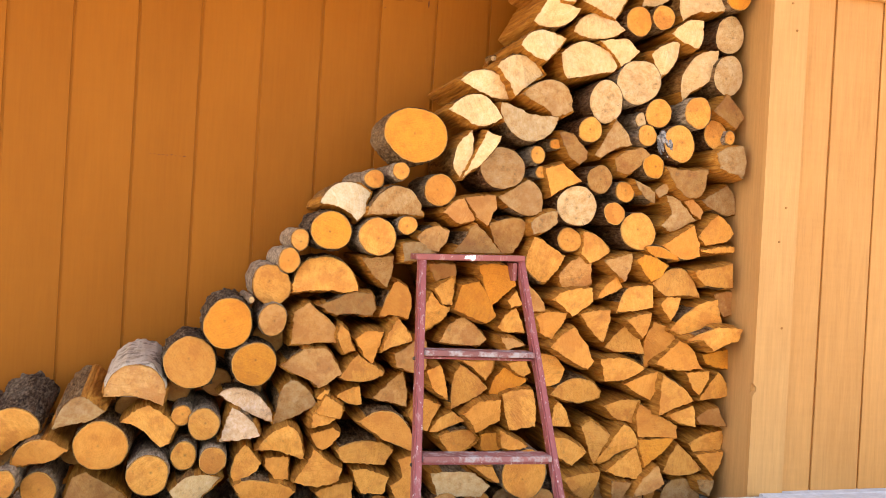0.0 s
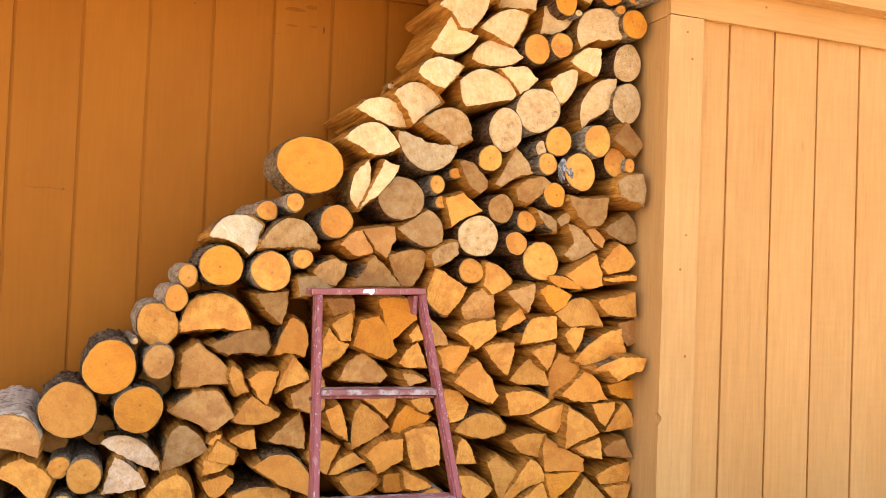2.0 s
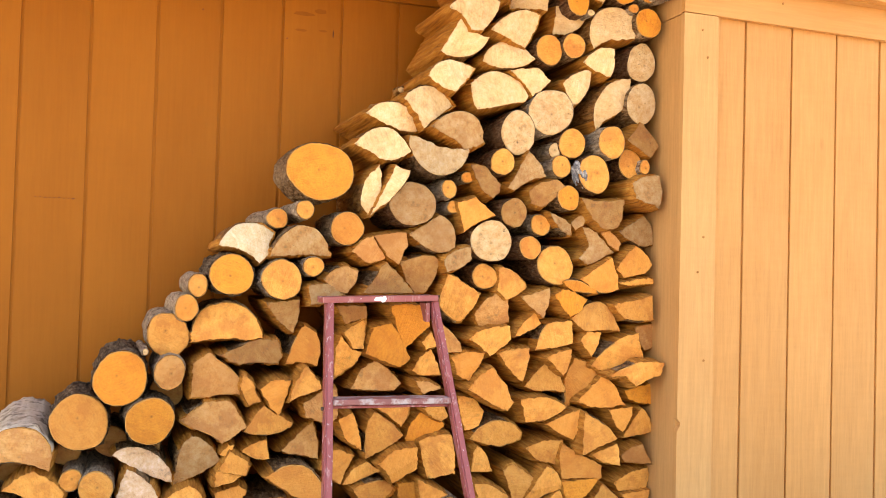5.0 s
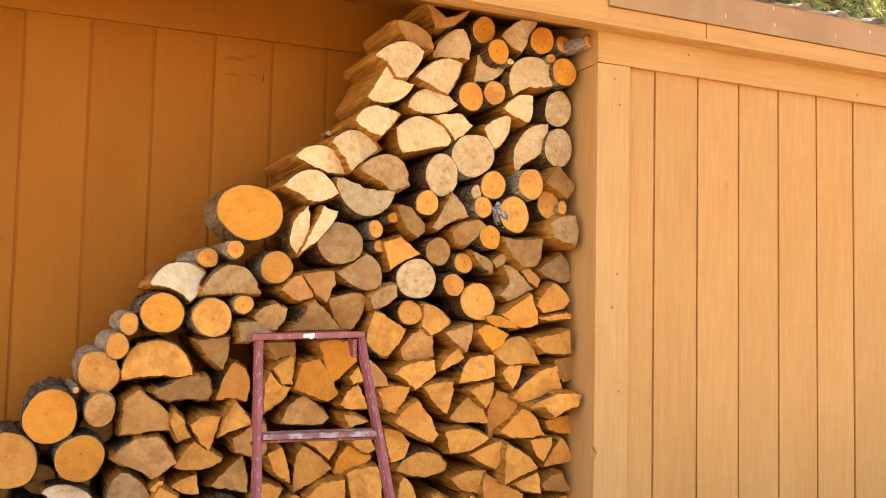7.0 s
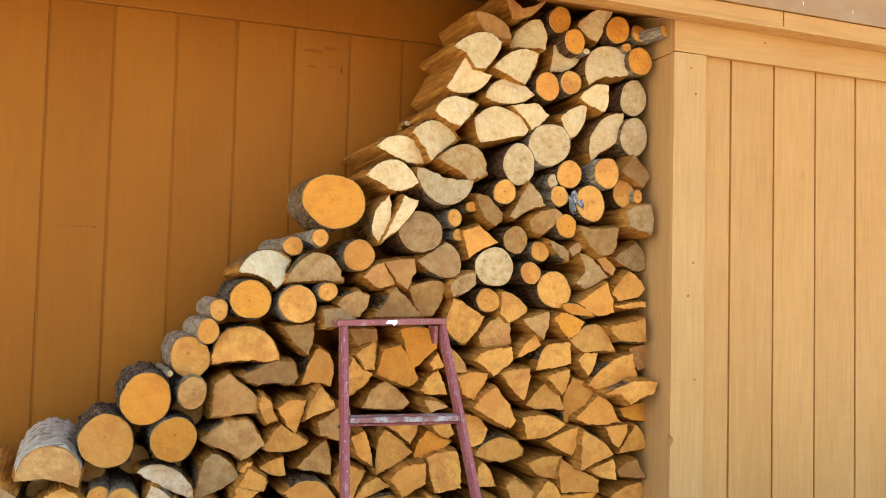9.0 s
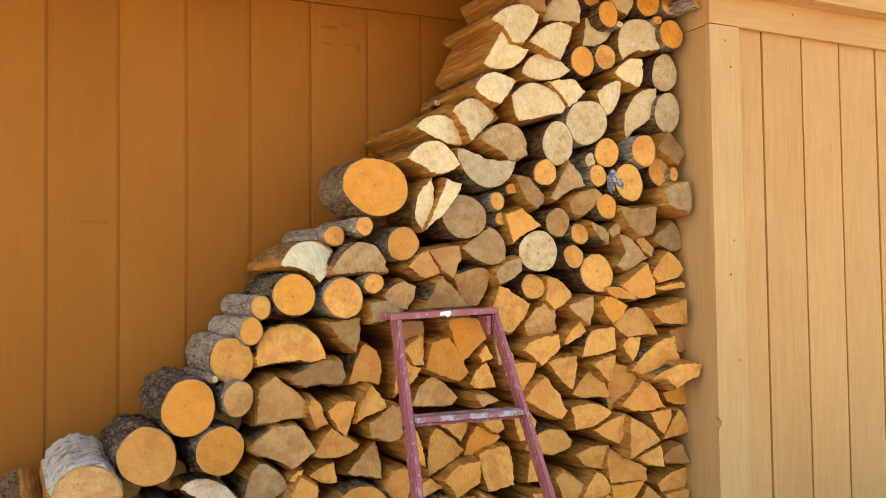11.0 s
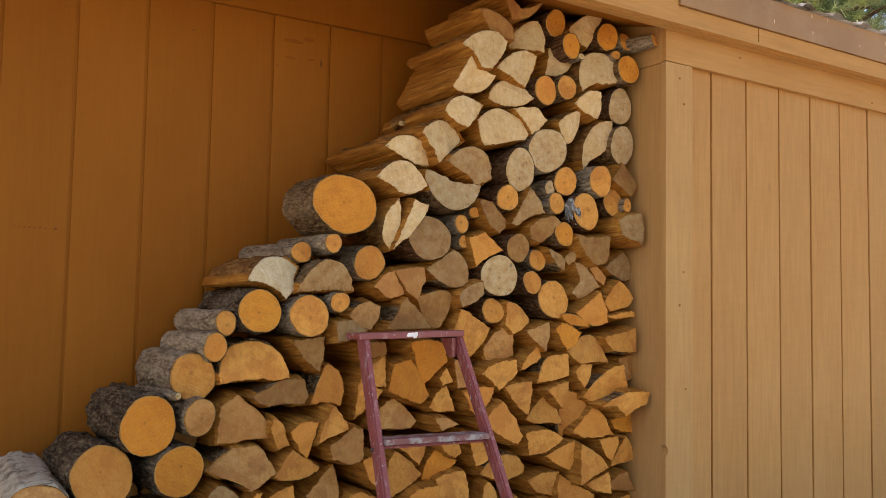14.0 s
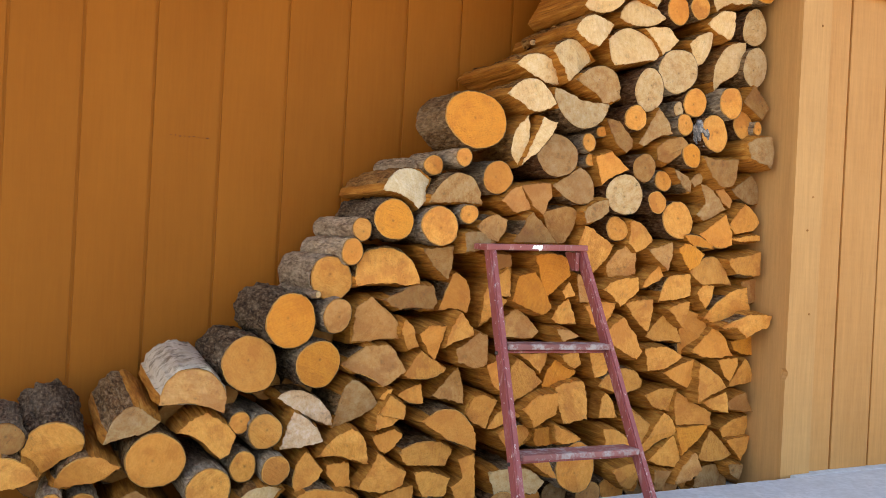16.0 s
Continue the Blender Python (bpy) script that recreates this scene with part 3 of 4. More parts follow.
    bm.faces.new(rims[1])
    # relief over the sawn face
    lo = [min(p[a] for p, _ in profile) for a in (0, 1)]
    hi = [max(p[a] for p, _ in profile) for a in (0, 1)]
    cuts = [(Vector((crease.x, 0, crease.y)), Vector((crease.x, 0, crease.y)) * at - Vector((pith[0], 0, pith[1])))] if fold else []
    for a in (0, 1):
        axis = Vector((1, 0, 0)) if a == 0 else Vector((0, 0, 1))
        steps = int((hi[a] - lo[a]) / 0.014)
        cuts += [(axis, axis * (lo[a] + (hi[a] - lo[a]) * (k + 0.5) / max(1, steps) - pith[a])) for k in range(steps)]
    rim_verts = set(rims[0])
    for axis, point in cuts:
        inner = [f for f in bm.faces if not any(v in rim_verts for v in f.verts)]
        bmesh.ops.bisect_plane(bm, geom=inner + list({e for f in inner for e in f.edges}) + list({v for f in inner for v in f.verts}), plane_co=point, plane_no=axis)
    for v in bm.verts:
        if v not in rim_verts:
            v.co.y = face_y(Vector((v.co.x + pith[0], v.co.z + pith[1]))) - 0.0022
    end = part("cut_end", bm, [ENDS[tone], CAMBIUM], log)
    end.location = (pith[0], 0, pith[1])
    return log


def round_log(x, y, z, rx, rz, tone, bark_kind, length=None):
    rnd = random.Random(round(x * 1000) * 31 + round(z * 1000))
    size = "thin" if rx < 0.035 else "thick" if rx > 0.07 else "round"
    if bark_kind == "brown":
        # smooth grey bark on most thin rounds of the low end, redder bark in the middle
        bark_kind = "grey" if (x < -1.1 and rx < 0.07) or rx < 0.036 else rnd.choice(("grey", "red", "brown", "red"))
    skin = {"grey": "grey-brown", "red": "reddish brown", "brown": "brown", "dark": "dark flaky", "birch": "birch", "cinnamon": "reddish"}[bark_kind]
    return fire_log(x, y, z, ring_profile(rx, rz, rnd), (rnd.uniform(-0.2, 0.2) * rx, rnd.uniform(-0.2, 0.2) * rz), tone, bark_kind,
                    f"{size} firewood log with {skin} bark and {TONES[tone]} cut end", 0.012 if bark_kind == "dark" else 0.005, length)


def split_log(x, y, z, tone, bark_kind, *corners, length=None, rise=None):
    c = [(a / 1000, b / 1000) for a, b in corners]
    n = len(c)
    # the pith lies at the sharpest corner
    best, pith = -1, (0, 0)
    for i in range(n):
        a, b = Vector(c[i]) - Vector(c[i - 1]), Vector(c[(i + 1) % n]) - Vector(c[i])
        turn = a.angle(b) if a.length and b.length else 0
        if turn > best:
            best, pith = turn, c[i]
    skin = "birch bark" if bark_kind == "birch" else "rough bark"
    return fire_log(x, y, z, smooth_profile(c), (pith[0] * 0.9, pith[1] * 0.9), tone, bark_kind,
                    f"split firewood log with {skin} and {TONES[tone]} cut end", 0.012 if bark_kind == "dark" else 0.007, length, rise)


split_log(-0.170, 0.166, -0.026, 'g', 'brown', (80, -46), (89, -16), (52, 36), (-16, 46), (-70, 16), (-89, -34))
split_log(-0.401, 0.157, -0.025, 't', 'brown', (-26, -30), (7, -40), (41, 29), (-41, 40))
split_log(-1.416, 0.150, -0.016, 'y', 'brown', (-34, -32), (61, -24), (64, 32), (-1, 28), (-64, 5))
split_log(-0.546, 0.169, -0.012, 'y', 'brown', (-15, -34), (50, -54), (68, 5), (71, 54), (-9, 49), (-71, 30))
split_log(-0.079, 0.135, -0.011, 'g', 'brown', (-20, -12), (15, -29), (34, 28), (-34, 29))
round_log(-2.311, 0.164, -0.002, 0.054, 0.055, 'y', 'brown')
split_log(-1.633, 0.154, -0.002, 'y', 'brown', (-68, -35), (74, -37), (100, -10), (54, 12), (-54, 37), (-100, 10))
split_log(-0.987, 0.165, 0.005, 'c', 'brown', (-73, -43), (75, -45), (103, -7), (50, 41), (-29, 45), (-103, 33))
split_log(-2.145, 0.163, 0.005, 't', 'brown', (95, -48), (52, -4), (-33, 48), (-72, 31), (-95, -46))
split_log(-1.848, 0.131, 0.007, 'p', 'brown', (-60, -43), (8, -44), (44, -9), (78, 22), (12, 44), (-38, 36), (-78, -8))
split_log(-0.306, 0.132, 0.016, 't', 'brown', (6, -45), (58, -6), (33, 54), (-19, 15), (-58, -54))
split_log(-1.297, 0.155, 0.018, 'y', 'brown', (-45, -4), (-28, -41), (47, -42), (63, 14), (-11, 42), (-63, 39))
round_log(-2.397, 0.133, 0.024, 0.031, 0.042, 'y', 'brown')
split_log(-1.185, 0.153, 0.027, 'y', 'brown', (-4, 5), (-44, -23), (-22, -79), (44, -61), (36, 79), (-20, 61))
round_log(-0.753, 0.168, 0.034, 0.086, 0.082, 'y', 'brown')
split_log(-0.901, 0.135, 0.043, 'y', 'brown', (6, -19), (46, -29), (17, 29), (-46, 23))
round_log(-1.992, 0.130, 0.048, 0.066, 0.062, 'y', 'brown')
split_log(-1.601, 0.161, 0.060, 'y', 'brown', (-5, -36), (40, -36), (39, 36), (-36, 36), (-40, 9))
split_log(-1.468, 0.149, 0.062, 'y', 'brown', (-3, -64), (69, -41), (80, 0), (38, 18), (-19, 64), (-35, 18), (-80, -45))
split_log(-0.052, 0.168, 0.067, 'y', 'brown', (-16, -7), (19, -44), (46, -7), (59, 44), (-59, 34))
split_log(-0.391, 0.156, 0.072, 'y', 'brown', (-9, -47), (74, -58), (64, 2), (39, 58), (-13, 22), (-74, -27))
split_log(-1.698, 0.166, 0.075, 'y', 'brown', (-36, -61), (38, -26), (50, 1), (-2, 61), (-36, 29), (-50, -25))
split_log(-0.177, 0.141, 0.089, 'y', 'brown', (-35, -58), (43, -53), (75, -33), (27, 18), (-20, 58), (-50, 18), (-75, -42))
round_log(-1.802, 0.131, 0.093, 0.043, 0.044, 'y', 'brown')
round_log(-1.891, 0.151, 0.104, 0.041, 0.046, 'y', 'brown')
split_log(-2.311, 0.161, 0.109, 'y', 'brown', (-19, -37), (36, -28), (82, 11), (24, 48), (-31, 40), (-69, 6), (-82, -48))
split_log(-0.269, 0.157, 0.111, 'o', 'brown', (-59, -7), (-46, -53), (17, -7), (69, 53), (-69, 43))
split_log(-1.325, 0.137, 0.117, 'y', 'brown', (-71, -31), (-6, -35), (69, -44), (100, 7), (65, 30), (-1, 44), (-74, 29), (-100, 11))
split_log(-0.610, 0.133, 0.120, 'y', 'brown', (-47, -19), (10, -49), (62, 0), (-10, 49), (-62, 48))
split_log(-2.499, 0.145, 0.122, 'y', 'brown', (-55, -44), (17, -43), (69, -20), (41, 18), (0, 44), (-45, 37), (-69, -12))
round_log(-2.135, 0.151, 0.134, 0.080, 0.079, 'y', 'brown')
split_log(-0.500, 0.163, 0.142, 'y', 'brown', (-31, -30), (-7, -79), (22, -20), (57, 30), (-16, 79), (-57, 59))
split_log(-0.423, 0.151, 0.143, 'y', 'brown', (-36, -71), (15, -28), (79, -8), (65, 42), (20, 71), (-20, 22), (-79, -71))
split_log(-0.868, 0.167, 0.146, 'o', 'brown', (-49, -30), (7, -34), (56, -5), (14, 34), (-56, 28))
split_log(-1.591, 0.143, 0.148, 'y', 'brown', (-13, -26), (33, -44), (78, -57), (55, 34), (18, 57), (-42, 24), (-78, -30))
split_log(-0.071, 0.167, 0.151, 'y', 'brown', (-53, -39), (61, -35), (77, 2), (68, 39), (-22, 22), (-77, -8))
split_log(-0.812, 0.131, 0.154, 'y', 'brown', (-41, -24), (-1, -33), (49, -14), (-3, 14), (-49, 33))
split_log(-1.005, 0.139, 0.154, 'y', 'brown', (-63, -8), (-22, -45), (36, -32), (74, 2), (52, 30), (-7, 45), (-74, 17))
split_log(-1.449, 0.157, 0.156, 'y', 'brown', (-38, -14), (-9, -36), (23, -19), (48, 18), (23, 36), (-48, 13))
split_log(-2.393, 0.165, 0.176, 'y', 'dark', (-65, -63), (-26, -76), (19, -37), (73, -12), (84, 14), (75, 40), (37, 70), (-10, 76), (-63, 47), (-84, 5), length=0.34, rise=.16)
split_log(-1.258, 0.132, 0.191, 'y', 'brown', (-3, -34), (36, -49), (90, -67), (90, -6), (59, 40), (10, 67), (-45, 58), (-90, 24))
split_log(-2.001, 0.145, 0.195, 'y', 'brown', (-44, 9), (-9, -17), (40, -65), (68, -51), (82, 1), (55, 36), (-5, 65), (-46, 47), (-82, 12))
split_log(-1.720, 0.152, 0.199, 'k', 'brown', (0, -47), (61, -34), (50, -2), (13, 37), (-28, 56), (-47, 15), (-61, -56))
round_log(-1.833, 0.161, 0.199, 0.048, 0.053, 'y', 'brown')
round_log(-2.514, 0.161, 0.204, 0.050, 0.044, 'b', 'dark')
split_log(-1.041, 0.167, 0.214, 'y', 'brown', (-32, -35), (16, -16), (65, 3), (13, 35), (-34, 12), (-65, -35))
split_log(-0.271, 0.167, 0.222, 'y', 'brown', (-1, -56), (77, -60), (74, -13), (-17, 31), (-63, 60), (-77, 10), (-66, -60))
round_log(-1.903, 0.162, 0.227, 0.034, 0.032, 'y', 'brown')
split_log(-2.201, 0.154, 0.234, 'g', 'brown', (-15, -33), (33, -29), (75, 6), (55, 16), (13, 50), (-19, 48), (-57, 10), (-75, -50), length=0.34, rise=.14)
split_log(-1.122, 0.160, 0.236, 'y', 'brown', (-31, -38), (9, -56), (26, -19), (52, 33), (2, 56), (-26, 47), (-52, -10))
split_log(-0.057, 0.156, 0.238, 't', 'brown', (-45, -26), (65, -36), (19, 36), (-26, 29), (-65, -2))
split_log(-0.930, 0.130, 0.239, 'y', 'brown', (-38, -24), (-16, -58), (65, -14), (57, 58), (-13, 52), (-65, 4))
split_log(-0.636, 0.162, 0.245, 'y', 'brown', (37, -44), (11, 25), (-21, 44), (-34, 15), (-37, -44))
split_log(-0.183, 0.143, 0.246, 'y', 'brown', (-5, -33), (51, -38), (42, 38), (3, 22), (-51, -5))
split_log(-1.446, 0.138, 0.246, 'y', 'brown', (17, -36), (55, 4), (-6, 51), (-54, 0), (-55, -51))
split_log(-0.411, 0.166, 0.255, 'y', 'brown', (-29, -28), (48, -43), (63, -13), (71, 43), (-23, 42), (-71, 19))
split_log(-0.793, 0.156, 0.258, 'y', 'brown', (-52, -18), (-35, -70), (56, -56), (62, 12), (48, 70), (-33, 65), (-62, 49))
split_log(-1.444, 0.142, 0.260, 'y', 'brown', (39, -39), (46, 4), (-12, 39), (-46, -19))
split_log(-1.709, 0.165, 0.263, 'k', 'brown', (-24, -10), (39, -42), (88, -56), (82, -15), (44, 30), (-10, 56), (-63, 55), (-88, 33))
split_log(-1.548, 0.165, 0.270, 'g', 'brown', (11, -39), (68, -2), (24, 62), (-22, 76), (-53, 51), (-63, -3), (-68, -76))
split_log(-1.465, 0.152, 0.297, 'y', 'brown', (4, 20), (-22, -8), (6, -20), (22, 20))
split_log(-1.380, 0.157, 0.301, 'y', 'brown', (-32, -17), (6, -35), (42, -29), (33, 35), (-16, 16), (-42, -3))
split_log(-1.246, 0.169, 0.316, 't', 'brown', (4, -40), (62, -58), (63, 2), (46, 58), (0, 29), (-63, -28))
split_log(-0.213, 0.134, 0.319, 'y', 'brown', (5, -39), (70, -22), (34, 21), (-12, 51), (-57, 70), (-65, 20), (-70, -70))
split_log(-2.042, 0.136, 0.325, 't', 'birch', (-64, -38), (-7, -35), (43, -48), (82, -62), (92, -25), (83, 13), (55, 47), (13, 62), (-30, 57), (-63, 40), (-84, 8), (-92, -36), length=0.34, rise=.12)
split_log(-0.583, 0.160, 0.327, 'y', 'brown', (-44, -38), (19, -51), (92, -26), (97, -6), (57, 32), (-8, 51), (-69, 20), (-97, -19))
split_log(-0.980, 0.147, 0.335, 'y', 'brown', (-57, -75), (4, -48), (65, -5), (18, 47), (-33, 75), (-60, 36), (-65, -39))
split_log(-0.352, 0.150, 0.348, 'y', 'brown', (-15, -24), (41, -53), (60, -13), (61, 53), (3, 36), (-61, 5))
split_log(-0.048, 0.165, 0.349, 'y', 'brown', (-9, -47), (66, -38), (44, 20), (7, 54), (-24, 8), (-66, -54))
split_log(-0.836, 0.166, 0.351, 'o', 'brown', (-66, -47), (-25, -50), (34, -26), (73, 9), (31, 32), (-21, 50), (-50, 21), (-73, -32))
split_log(-1.093, 0.131, 0.351, 'y', 'brown', (-16, -30), (39, -59), (25, 22), (4, 59), (-39, 39))
split_log(-0.135, 0.138, 0.364, 'y', 'brown', (-19, -24), (5, -44), (36, -3), (49, 44), (-49, 36))
split_log(-1.343, 0.137, 0.389, 'y', 'brown', (-57, -41), (-2, -46), (53, -34), (76, -11), (13, 24), (-16, 46), (-51, 14), (-76, -29))
split_log(-1.509, 0.132, 0.389, 't', 'brown', (-65, -20), (-11, -37), (27, -65), (62, -41), (97, -13), (47, 64), (-16, 65), (-60, 37), (-97, 1))
split_log(-0.953, 0.140, 0.390, 'y', 'brown', (-11, 3), (30, -34), (49, -15), (62, 33), (-62, 34))
round_log(-1.884, 0.169, 0.392, 0.080, 0.083, 'y', 'dark')
split_log(-0.681, 0.162, 0.395, 'y', 'brown', (-38, -10), (-21, -58), (30, -43), (48, 2), (14, 50), (-48, 58))
split_log(-0.798, 0.163, 0.395, 'y', 'brown', (-29, -3), (23, -31), (47, -11), (20, 31), (-47, 20))
round_log(-1.690, 0.134, 0.396, 0.070, 0.071, 'o', 'dark')
split_log(-0.418, 0.156, 0.405, 'y', 'brown', (-80, -4), (-67, -43), (19, -42), (93, 3), (14, 43), (-93, 35))
split_log(-1.182, 0.150, 0.432, 't', 'brown', (-42, -37), (7, -58), (54, -44), (49, 50), (19, 58), (-8, 39), (-54, 4))
split_log(-0.050, 0.166, 0.446, 'o', 'brown', (-49, -12), (-14, -27), (62, -36), (51, 36), (-62, 19))
split_log(-1.325, 0.136, 0.456, 'y', 'brown', (-16, -29), (14, -57), (33, -2), (47, 54), (-15, 57), (-47, 29))
split_log(-0.210, 0.146, 0.460, 'y', 'brown', (-22, -59), (89, -46), (39, 39), (11, 59), (-27, 27), (-89, -34))
split_log(-0.619, 0.132, 0.475, 'y', 'brown', (-6, -45), (58, -72), (81, -42), (53, 15), (7, 72), (-33, 52), (-81, 2))
split_log(-1.399, 0.138, 0.482, 'y', 'brown', (-3, -47), (33, -37), (19, -16), (8, 21), (-21, 47), (-33, 1))
split_log(-0.833, 0.140, 0.483, 't', 'brown', (-17, -21), (43, -4), (11, 18), (-43, 21))
split_log(-0.276, 0.170, 0.488, 'y', 'brown', (-51, -56), (-39, -86), (-2, -35), (61, 28), (36, 71), (-21, 86), (-61, 24))
split_log(-1.234, 0.132, 0.498, 'y', 'brown', (-7, -31), (53, -16), (27, 29), (-3, 56), (-29, 18), (-53, -56))
split_log(-0.415, 0.167, 0.513, 'y', 'brown', (-28, -54), (15, -47), (76, -57), (55, 8), (19, 57), (-32, 16), (-76, -35))
split_log(-1.004, 0.170, 0.520, 't', 'brown', (-26, -47), (63, -49), (86, -25), (39, 21), (-2, 49), (-50, 28), (-86, -39))
round_log(-1.776, 0.145, 0.520, 0.076, 0.081, 'o', 'dark')
split_log(-1.495, 0.147, 0.527, 't', 'brown', (-37, -69), (16, -59), (80, -59), (69, -26), (49, 10), (2, 45), (-36, 70), (-79, 33), (-80, -70))
split_log(-0.108, 0.080, 0.528, 'y', 'brown', (-35, -10), (1, -45), (43, -18), (88, -7), (101, 38), (17, 45), (-37, 19), (-101, -12))
round_log(-1.638, 0.142, 0.536, 0.044, 0.054, 't', 'brown')
split_log(-0.702, 0.131, 0.550, 'y', 'brown', (-42, -26), (0, -48), (28, -5), (56, 45), (-16, 48), (-56, 31))
split_log(-0.537, 0.136, 0.553, 'y', 'brown', (-21, -15), (24, -58), (52, 7), (55, 56), (-4, 58), (-55, 39))
split_log(-0.366, 0.153, 0.559, 'y', 'brown', (21, -45), (37, -25), (48, 45), (4, 44), (-48, 16))
split_log(-0.842, 0.149, 0.562, 'y', 'brown', (-18, -44), (49, -42), (34, 6), (11, 44), (-31, 13), (-49, -25))
split_log(-1.096, 0.170, 0.576, 'y', 'brown', (-6, -44), (32, -19), (45, 20), (9, 28), (-22, 68), (-45, 26), (-40, -68))
split_log(-0.150, 0.139, 0.592, 'y', 'brown', (-26, -72), (38, -16), (94, -14), (81, 22), (66, 72), (11, 60), (-64, 7), (-94, -44))
split_log(-1.407, 0.132, 0.598, 'b', 'brown', (-34, -42), (11, -31), (86, -38), (99, -10), (82, 35), (17, 42), (-46, 12), (-99, -8))
round_log(-1.712, 0.100, 0.600, 0.009, 0.011, 'p', 'brown')
split_log(-1.242, 0.157, 0.616, 'y', 'brown', (0, -51), (43, -63), (56, -15), (43, 40), (4, 63), (-15, 47), (-40, -1), (-56, -60))
split_log(-0.977, 0.135, 0.621, 'o', 'brown', (-19, -53), (41, -71), (75, -45), (46, 20), (13, 71), (-49, 54), (-75, -28))
split_log(-0.257, 0.138, 0.622, 'y', 'brown', (-18, -15), (6, -44), (29, 0), (42, 43), (-18, 44), (-42, 14))
split_log(-0.834, 0.146, 0.632, 'y', 'brown', (-12, -31), (28, -16), (5, 31), (-28, -3))
split_log(-0.620, 0.150, 0.632, 'y', 'brown', (-30, -20), (3, -52), (53, -17), (77, 3), (70, 52), (-34, 44), (-77, 7))
split_log(-0.763, 0.146, 0.643, 't', 'brown', (-15, -49), (42, -47), (38, -15), (-6, 28), (-42, 49))
round_log(-1.649, 0.161, 0.646, 0.062, 0.068, 'y', 'brown')
split_log(-0.028, 0.165, 0.648, 't', 'brown', (-28, -15), (-3, -49), (43, -39), (37, 49), (-43, 35))
split_log(-0.395, 0.140, 0.652, 'y', 'brown', (16, -39), (69, -27), (64, 52), (-22, 48), (-52, 17), (-69, -52))
split_log(-1.083, 0.140, 0.654, 'y', 'brown', (-6, -45), (27, -47), (36, 0), (38, 47), (-6, 26), (-38, 6))
split_log(-0.898, 0.151, 0.678, 'o', 'brown', (-16, -77), (22, -37), (64, 3), (46, 60), (-5, 77), (-64, 64), (-51, 17))
split_log(-1.476, 0.160, 0.687, 'y', 'brown', (-28, -53), (26, -49), (67, -59), (106, -48), (97, -2), (67, 42), (20, 62), (-35, 57), (-79, 35), (-103, -11), (-106, -62))
split_log(-0.489, 0.140, 0.689, 'y', 'brown', (-10, -31), (52, 1), (28, 43), (-23, 7), (-52, -43))
split_log(-1.306, 0.166, 0.707, 'b', 'brown', (-16, -19), (31, -51), (49, -7), (53, 51), (-53, 40))
split_log(-1.095, 0.161, 0.713, 'b', 'brown', (-17, -31), (50, -7), (47, 31), (-50, 26))
split_log(-0.244, 0.132, 0.720, 'y', 'brown', (-44, -55), (37, -46), (91, -52), (74, 2), (53, 41), (15, 55), (-50, 36), (-91, -11))
round_log(-1.598, 0.144, 0.728, 0.036, 0.041, 'y', 'brown')
split_log(-0.606, 0.168, 0.735, 't', 'brown', (-40, -60), (64, -42), (58, -13), (48, 46), (15, 60), (-36, 32), (-64, -18))
split_log(-0.090, 0.137, 0.749, 'y', 'brown', (-44, -36), (13, -46), (81, -41), (68, 46), (-3, 26), (-81, 12))
split_log(-0.458, 0.143, 0.762, 't', 'brown', (-24, -15), (21, -52), (50, -2), (58, 52), (5, 36), (-58, 19))
split_log(-0.340, 0.130, 0.763, 'o', 'brown', (-30, -20), (4, -49), (46, -27), (66, 14), (10, 37), (-35, 49), (-66, 27))
split_log(-0.725, 0.168, 0.772, 'y', 'brown', (-60, -41), (-16, -77), (14, -76), (53, -26), (71, 20), (18, 45), (-26, 77), (-46, 76), (-64, 27), (-71, -22))
split_log(-1.176, 0.134, 0.779, 'g', 'brown', (-52, -36), (-14, -33), (61, -1), (-8, 36), (-61, 24))
round_log(-1.568, 0.141, 0.796, 0.030, 0.036, 'y', 'brown')
round_log(-1.317, 0.143, 0.819, 0.063, 0.061, 'y', 'brown')
split_log(-0.301, 0.135, 0.820, 'o', 'brown', (-38, -16), (17, -23), (72, -25), (60, -11), (3, 22), (-51, 25), (-72, 12))
split_log(-0.541, 0.145, 0.824, 'y', 'brown', (-56, -24), (-26, -54), (15, -40), (56, -9), (21, 29), (-22, 52), (-54, 54))
split_log(-1.136, 0.132, 0.825, 't', 'brown', (-28, -36), (20, -45), (47, -13), (59, 25), (15, 45), (-23, 33), (-59, -1))
round_log(-1.467, 0.155, 0.831, 0.066, 0.065, 'o', 'dark')
split_log(-0.978, 0.137, 0.832, 'b', 'brown', (89, -48), (29, 16), (-7, 51), (-26, 41), (-52, -8), (-89, -51))
split_log(-0.082, 0.138, 0.840, 'y', 'brown', (-47, -16), (70, -4), (71, 16), (7, 11), (-71, -3))
round_log(-0.637, 0.166, 0.846, 0.044, 0.045, 'y', 'brown')
split_log(-0.874, 0.148, 0.850, 'b', 'brown', (-44, -29), (-12, -65), (28, -59), (55, -14), (68, 45), (30, 65), (-19, 53), (-68, 36))
split_log(-0.218, 0.148, 0.858, 'y', 'brown', (-27, -45), (18, -64), (73, -45), (66, 5), (51, 64), (-10, 31), (-73, -13))
round_log(-1.217, 0.152, 0.862, 0.034, 0.032, 'y', 'brown')
round_log(-0.393, 0.142, 0.889, 0.069, 0.067, 'y', 'brown')
split_log(-0.748, 0.132, 0.901, 'g', 'brown', (-36, -44), (14, -31), (49, 0), (40, 44), (-20, 24), (-49, -6))
